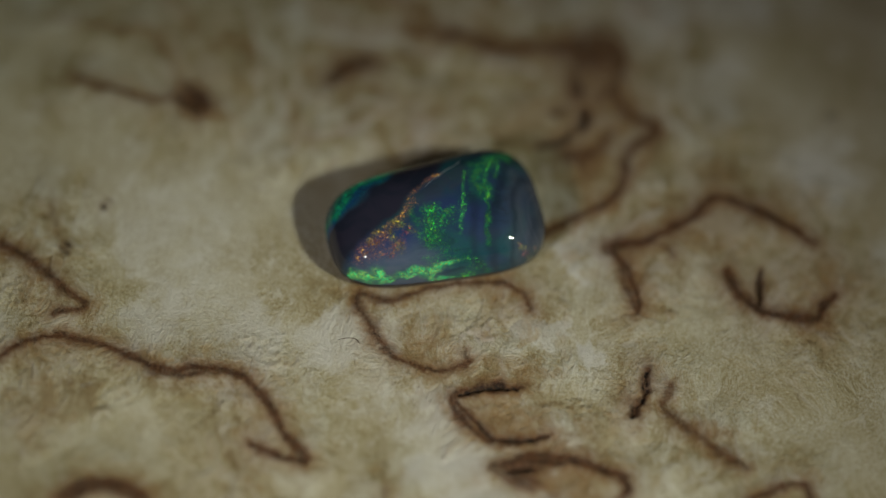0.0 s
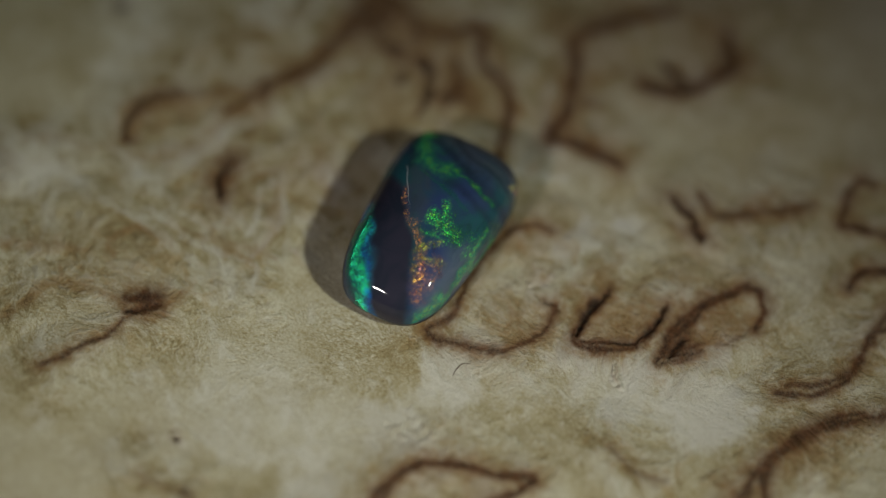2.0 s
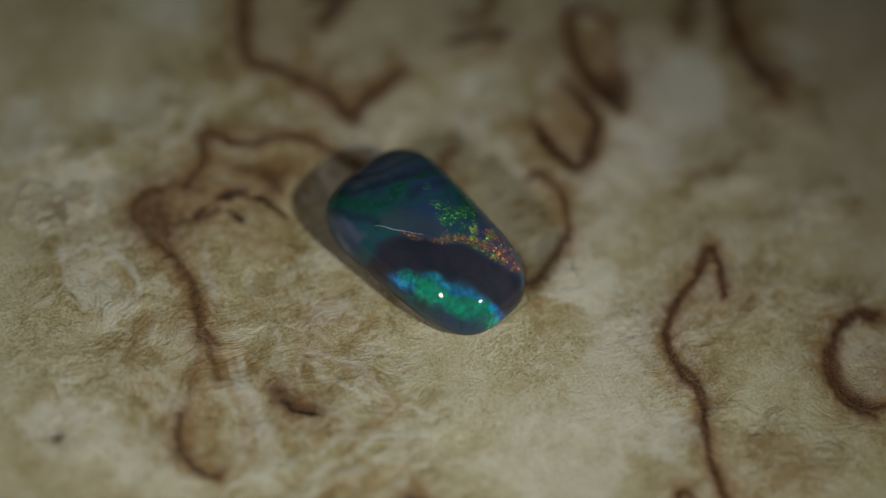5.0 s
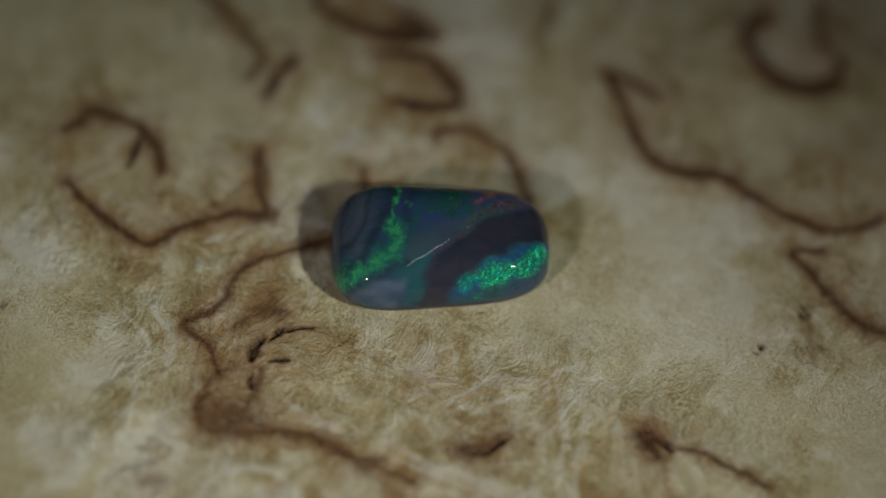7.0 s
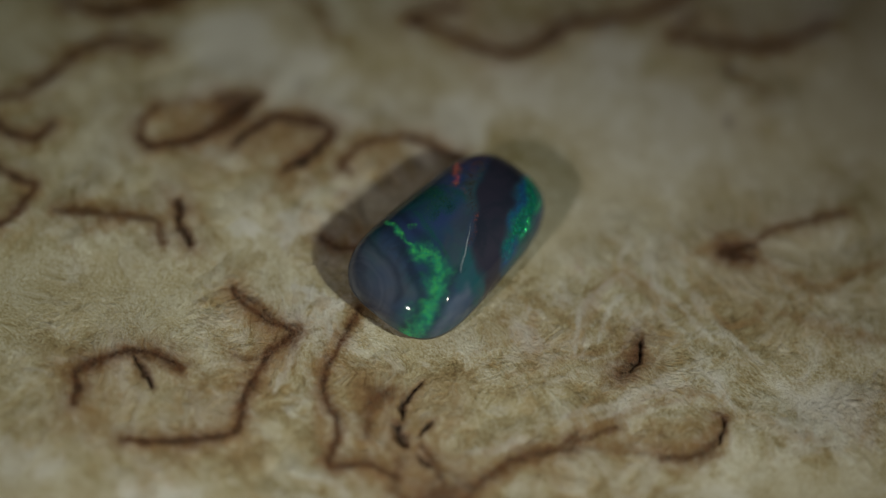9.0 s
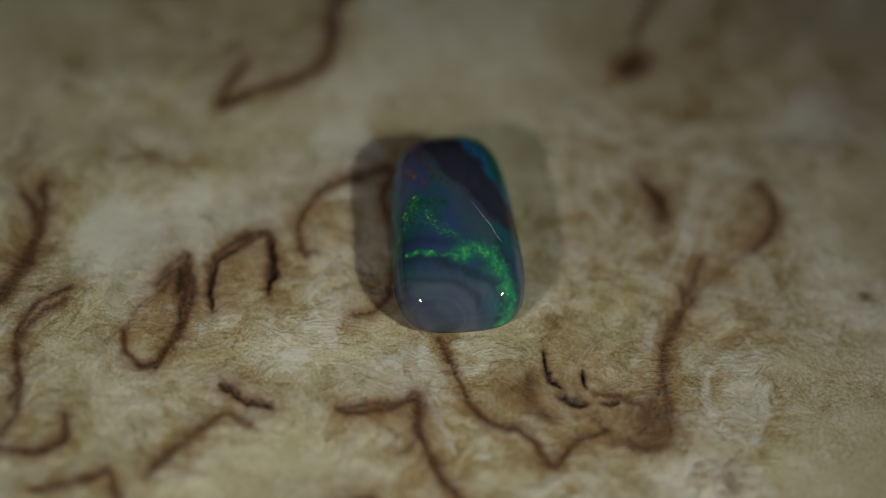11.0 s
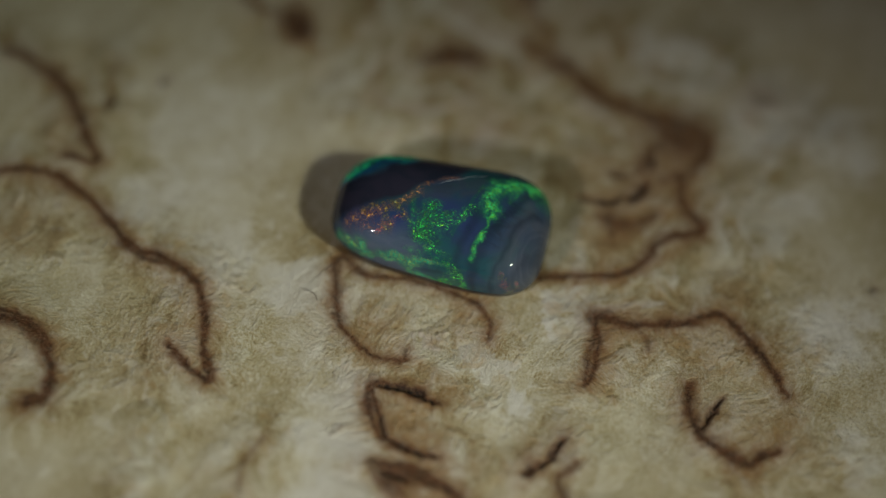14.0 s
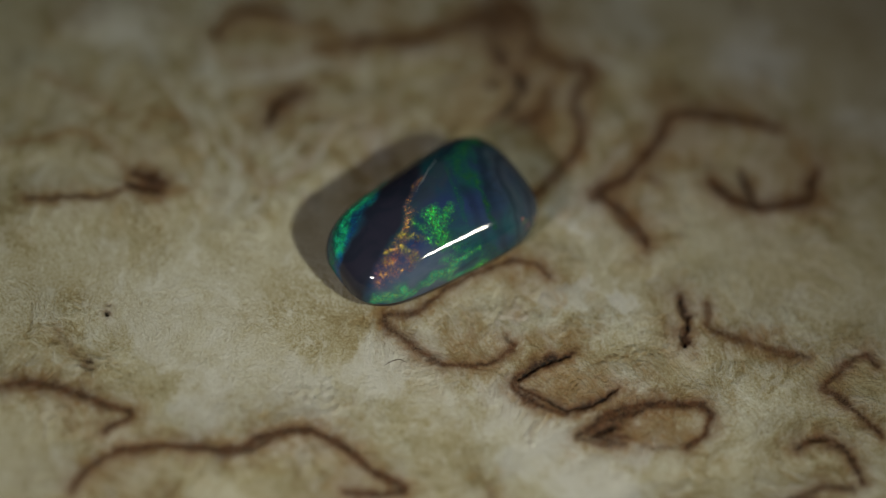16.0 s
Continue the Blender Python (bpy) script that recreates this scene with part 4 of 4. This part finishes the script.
def opal():
    levels = [(math.cos(k / 130 * math.pi / 2), GIRDLE + (HIGH - GIRDLE) * math.sin(k / 130 * math.pi / 2) ** 0.71) for k in range(130)]
    levels[0:1] = [(1.0, GIRDLE), (0.9999, GIRDLE + 0.04), (0.9994, GIRDLE + 0.10)]
    ob = part("opal", rings_mesh(levels, 420, HIGH), OPAL)
    tagged(ob, "polished domed black opal with green, blue and orange flashes", "gemstone")
    place = np.empty(len(ob.data.vertices) * 3, np.float32)
    ob.data.vertices.foreach_get("co", place)
    u, v, z = place.reshape(-1, 3).T * 1000
    depth = HIGH - z
    du, dv = -0.16 * depth, 0.10 * depth
    for k, (size, much) in enumerate(((1.1, 0.16), (1.9, 0.13), (3.3, 0.09), (5.7, 0.03), (9.1, 0.012))):
        a = 2.4 * k + 0.7
        du = du + much * np.sin(size * (math.cos(a) * u + math.sin(a) * v + 0.6 * z) + 1.3 * k)
        dv = dv + much * np.sin(size * (math.sin(a) * u - math.cos(a) * v + 0.8 * z) + 2.1 * k)
    u, v = u + du - du.mean(), v + dv - dv.mean()
    layers = {name: np.zeros(len(u), np.float32) for name in ZONES + FLASHES}

    def flash(name, width, strength, *points):
        """A soft streak of one colour in the stone, along points of its plan."""
        line = smooth(points, 6)
        best = np.full(len(u), 1e9)
        for a, b in zip(line, line[1:]):
            d = b - a
            t = np.clip(((u - a[0]) * d[0] + (v - a[1]) * d[1]) / max(d @ d, 1e-9), 0, 1)
            best = np.minimum(best, np.hypot(u - a[0] - t * d[0], v - a[1] - t * d[1]))
        layers[name] = np.maximum(layers[name], strength * np.exp(-(best / width) ** (2.2 if name == "dark" else 1.7)))

    flash("dark", 0.98, 1.0, (0.15, 3.30), (-0.55, 2.10), (-2.70, 0.72), (-5.00, -0.55), (-6.40, -0.95))
    flash("dark", 0.55, 0.8, (-6.20, -0.30), (-4.60, 0.40), (-3.20, 1.00))
    flash("shade", 0.30, 0.9, (2.45, -3.70), (2.85, -2.10), (3.60, 0.10), (5.25, 1.75), (6.10, 2.00))
    flash("shade", 0.24, 0.7, (3.60, -3.60), (3.90, -2.00), (4.60, -0.20), (5.70, 0.90))
    flash("shade", 0.22, 0.6, (4.70, -3.40), (5.10, -2.20), (5.90, -0.50))
    flash("shade", 0.42, 0.8, (1.60, -3.50), (2.00, -2.00), (2.15, -0.50))
    flash("shade", 0.40, 0.8, (4.90, 3.15), (3.70, 2.95), (2.20, 2.15))
    flash("milky", 0.80, 0.9, (-4.90, -2.50), (-3.20, -2.90), (-1.50, -3.20))
    flash("milky", 0.42, 0.8, (4.80, 3.50), (3.60, 3.60), (2.40, 3.60))
    flash("pale", 1.35, 1.0, (5.30, -2.60), (5.90, -1.30), (6.20, 0.10))
    flash("pale", 0.80, 0.8, (4.20, -3.00), (4.40, -1.20), (5.20, 0.60))
    flash("wedge", 0.62, 1.0, (-0.40, 0.20), (0.60, 0.90), (1.80, 1.55))
    flash("wedge", 0.40, 0.8, (0.90, 0.30), (1.90, 0.90))
    flash("blue", 0.95, 0.9, (2.00, -1.60), (0.90, -0.90), (-0.10, -0.40))
    flash("blue", 0.80, 1.0, (-1.90, -1.90), (-3.00, -2.10), (-4.70, -1.55))
    flash("edge_green", 0.72, 1.0, (-6.05, 1.10), (-5.40, 1.60), (-4.30, 2.10), (-2.20, 2.65))
    flash("edge_green", 0.34, 0.9, (-2.30, 2.60), (-1.30, 2.95))
    flash("edge_low", 0.26, 1.0, (-5.10, 2.45), (-4.60, 2.55))
    flash("edge_low", 0.20, 0.9, (-3.60, 2.70), (-2.35, 2.95))
    flash("edge_blue", 0.30, 1.0, (-6.28, 0.00), (-6.15, 0.75))
    flash("edge_blue", 0.32, 0.9, (-5.40, 0.95), (-3.90, 1.55), (-2.10, 2.15))
    flash("edge_blue", 0.40, 0.8, (-1.80, 3.00), (-0.60, 3.40))
    flash("fire", 0.34, 0.85, (0.40, 1.65), (-0.60, 1.00), (-1.40, 0.30))
    flash("fire", 0.52, 1.0, (-1.20, 0.20), (-2.40, -0.75), (-3.50, -1.35), (-4.80, -1.75))
    flash("fire", 0.40, 0.7, (-4.20, -1.95), (-2.70, -2.25))
    flash("gold", 0.40, 1.0, (-2.85, -0.80), (-2.20, -1.30), (-1.70, -1.80))
    flash("gold", 0.32, 0.9, (-3.40, -1.35), (-2.80, -2.40))
    flash("gold", 0.26, 0.7, (-4.25, -1.35), (-3.60, -1.00))
    flash("ember", 0.28, 0.9, (-1.75, -1.75), (-2.75, -2.15), (-3.70, -2.30))
    flash("ember", 0.22, 0.8, (-1.60, -0.60), (-1.80, -1.10))
    flash("ember", 0.22, 0.8, (-0.30, 1.35), (-0.95, 0.85))
    flash("ember", 0.20, 0.8, (-0.35, -3.45), (-0.80, -3.50))
    flash("mid_green", 0.56, 1.0, (-0.20, -0.80), (-0.55, -2.10), (-0.66, -3.15))
    flash("mid_green", 0.42, 0.9, (0.75, -1.10), (0.10, -1.80))
    flash("mid_green", 0.30, 0.8, (0.30, -3.40), (0.85, -3.50))
    flash("mid_green", 0.30, 0.7, (-1.45, -3.20), (-1.10, -3.30))
    flash("mid_green", 0.40, 0.6, (-1.20, -0.30), (-1.40, -2.20))
    flash("low_green", 0.42, 1.0, (-1.00, -2.40), (0.40, -3.05), (1.75, -3.70))
    flash("low_green", 0.44, 0.85, (-0.20, -2.30), (0.60, -2.00), (1.80, -0.45))
    flash("arc_green", 0.15, 0.8, (2.55, -2.75), (2.85, -1.55), (2.62, -0.10))
    flash("arc_green", 0.60, 0.85, (2.65, -0.20), (2.80, 0.90), (3.60, 1.65))
    flash("arc_green", 0.95, 0.88, (3.10, 1.55), (4.20, 2.20), (5.80, 2.60))
    flash("inner_arc", 0.17, 0.9, (1.05, -2.40), (1.60, -0.60), (2.00, 1.15))
    flash("inner_arc", 0.14, 0.9, (2.74, -0.55), (3.42, 1.15), (4.10, 2.11))
    flash("inner_arc", 0.10, 0.8, (3.56, 0.62), (4.25, 1.50))
    flash("rim_green", 0.30, 1.0, (-5.65, -2.30), (-4.95, -2.65), (-4.20, -2.85))
    flash("rim_green", 0.15, 0.9, (-4.15, -3.10), (-2.80, -3.38), (-1.20, -3.55), (-0.10, -3.62))
    flash("spark", 0.24, 1.0, (2.20, -1.75), (1.85, -1.50))
    flash("end_fire", 0.26, 1.0, (4.25, -3.15), (4.50, -3.25))
    flash("end_fire", 0.22, 1.0, (5.05, -3.20), (5.30, -3.10))
    for name, values in layers.items():
        ob.data.attributes.new(name, "FLOAT", "POINT").data.foreach_set("value", values)
    under = [(0.86, 0.0), (0.90, 0.06), (0.945, 0.30), (0.985, 0.62), (0.999, 0.86), (1.0, GIRDLE)]
    part("underside", rings_mesh(under, 160, 0), POTCH, ob, "dark grey unpolished underside")
    bm = bmesh.new()
    rows = []
    for k in range(31):
        t = k / 30
        x, y = -0.45 + 2.55 * t, 0.92 + 1.60 * t + 0.05 * math.sin(5 * t) + 0.03 * math.sin(13 * t)
        w = 0.014 + 0.066 * t ** 0.6 * math.sin(math.pi * min(1.0, t + 0.02)) ** 0.5
        nx, ny = -0.53 * w, 0.85 * w
        rows.append([bm.verts.new(((x + q * nx) / 1000, (y + q * ny) / 1000, (dome(x + q * nx, y + q * ny) + h) / 1000))
                     for q, h in ((-1, -0.012), (0, 0.007), (1, -0.012))])
    for a, b in zip(rows, rows[1:]):
        for i in range(2):
            bm.faces.new((a[i], b[i], b[i + 1], a[i + 1]))
    part("fracture", bm, FRACTURE, ob, "thin pale healed fracture line")
    return ob


stone = opal()


def fibre(path, radius, material, label):
    """A single curled fibre that lies on the board."""
    path = smooth(path, 8)
    bm = bmesh.new()
    rings = []
    for k, (x, y) in enumerate(path):
        r = radius * (0.4 + 0.6 * math.sin(math.pi * k / (len(path) - 1)))
        a, b = path[max(k - 1, 0)], path[min(k + 1, len(path) - 1)]
        d = (b - a) / max(np.hypot(*(b - a)), 1e-9)
        rings.append([bm.verts.new(((x - d[1] * r * math.cos(q)) / 1000, (y + d[0] * r * math.cos(q)) / 1000, (0.02 + r * math.sin(q)) / 1000))
                      for q in (i * math.pi / 3 for i in range(6))])
    for a, b in zip(rings, rings[1:]):
        for i in range(6):
            bm.faces.new((a[i], a[(i + 1) % 6], b[(i + 1) % 6], b[i]))
    for end in (rings[0], rings[-1]):
        bm.faces.new(end)
    return tagged(part("fibre", bm, material), label, "fibre")


strand = fibre([(-5.19, -6.84), (-4.75, -6.68), (-4.23, -6.66), (-3.91, -6.96)], 0.022, FIBRE, "tiny dark curled fibre lying on the wooden board")
lint = fibre([(-6.41, 4.82), (-6.59, 4.98), (-6.43, 5.2), (-6.61, 5.36), (-6.48, 5.65)], 0.026, LINT, "tiny pale pink crumpled lint on the wooden board")


# ---- what moves: the board turns, and the stone rides on it ----
TURN = 23.79


def motions():
    drift = {0.5: 0.6, 3.0: -0.2, 3.5: 0.35, 7.0: 1.4, 8.0: -0.2, 11.5: 0.6, 12.0: -0.3, 12.5: -0.25, 13.5: 0.5, 14.0: -0.3, 15.5: 0.6, 16.0: 0.3}
    times = [k * 0.5 for k in range(33)]
    rows_board, rows_stone = [], []
    for t in times:
        m = pose(0, 0, 0, 0, 0, TURN * t + drift.get(t, 0))
        rows_board.append((t, m))
        rows_stone.append((t, m @ pose(STONE_X, STONE_Y, 0, 0, 0, STONE_TURN)))
    walk(board, rows_board)
    walk(strand, rows_board)
    walk(lint, rows_board)
    walk(stone, rows_stone)


motions()
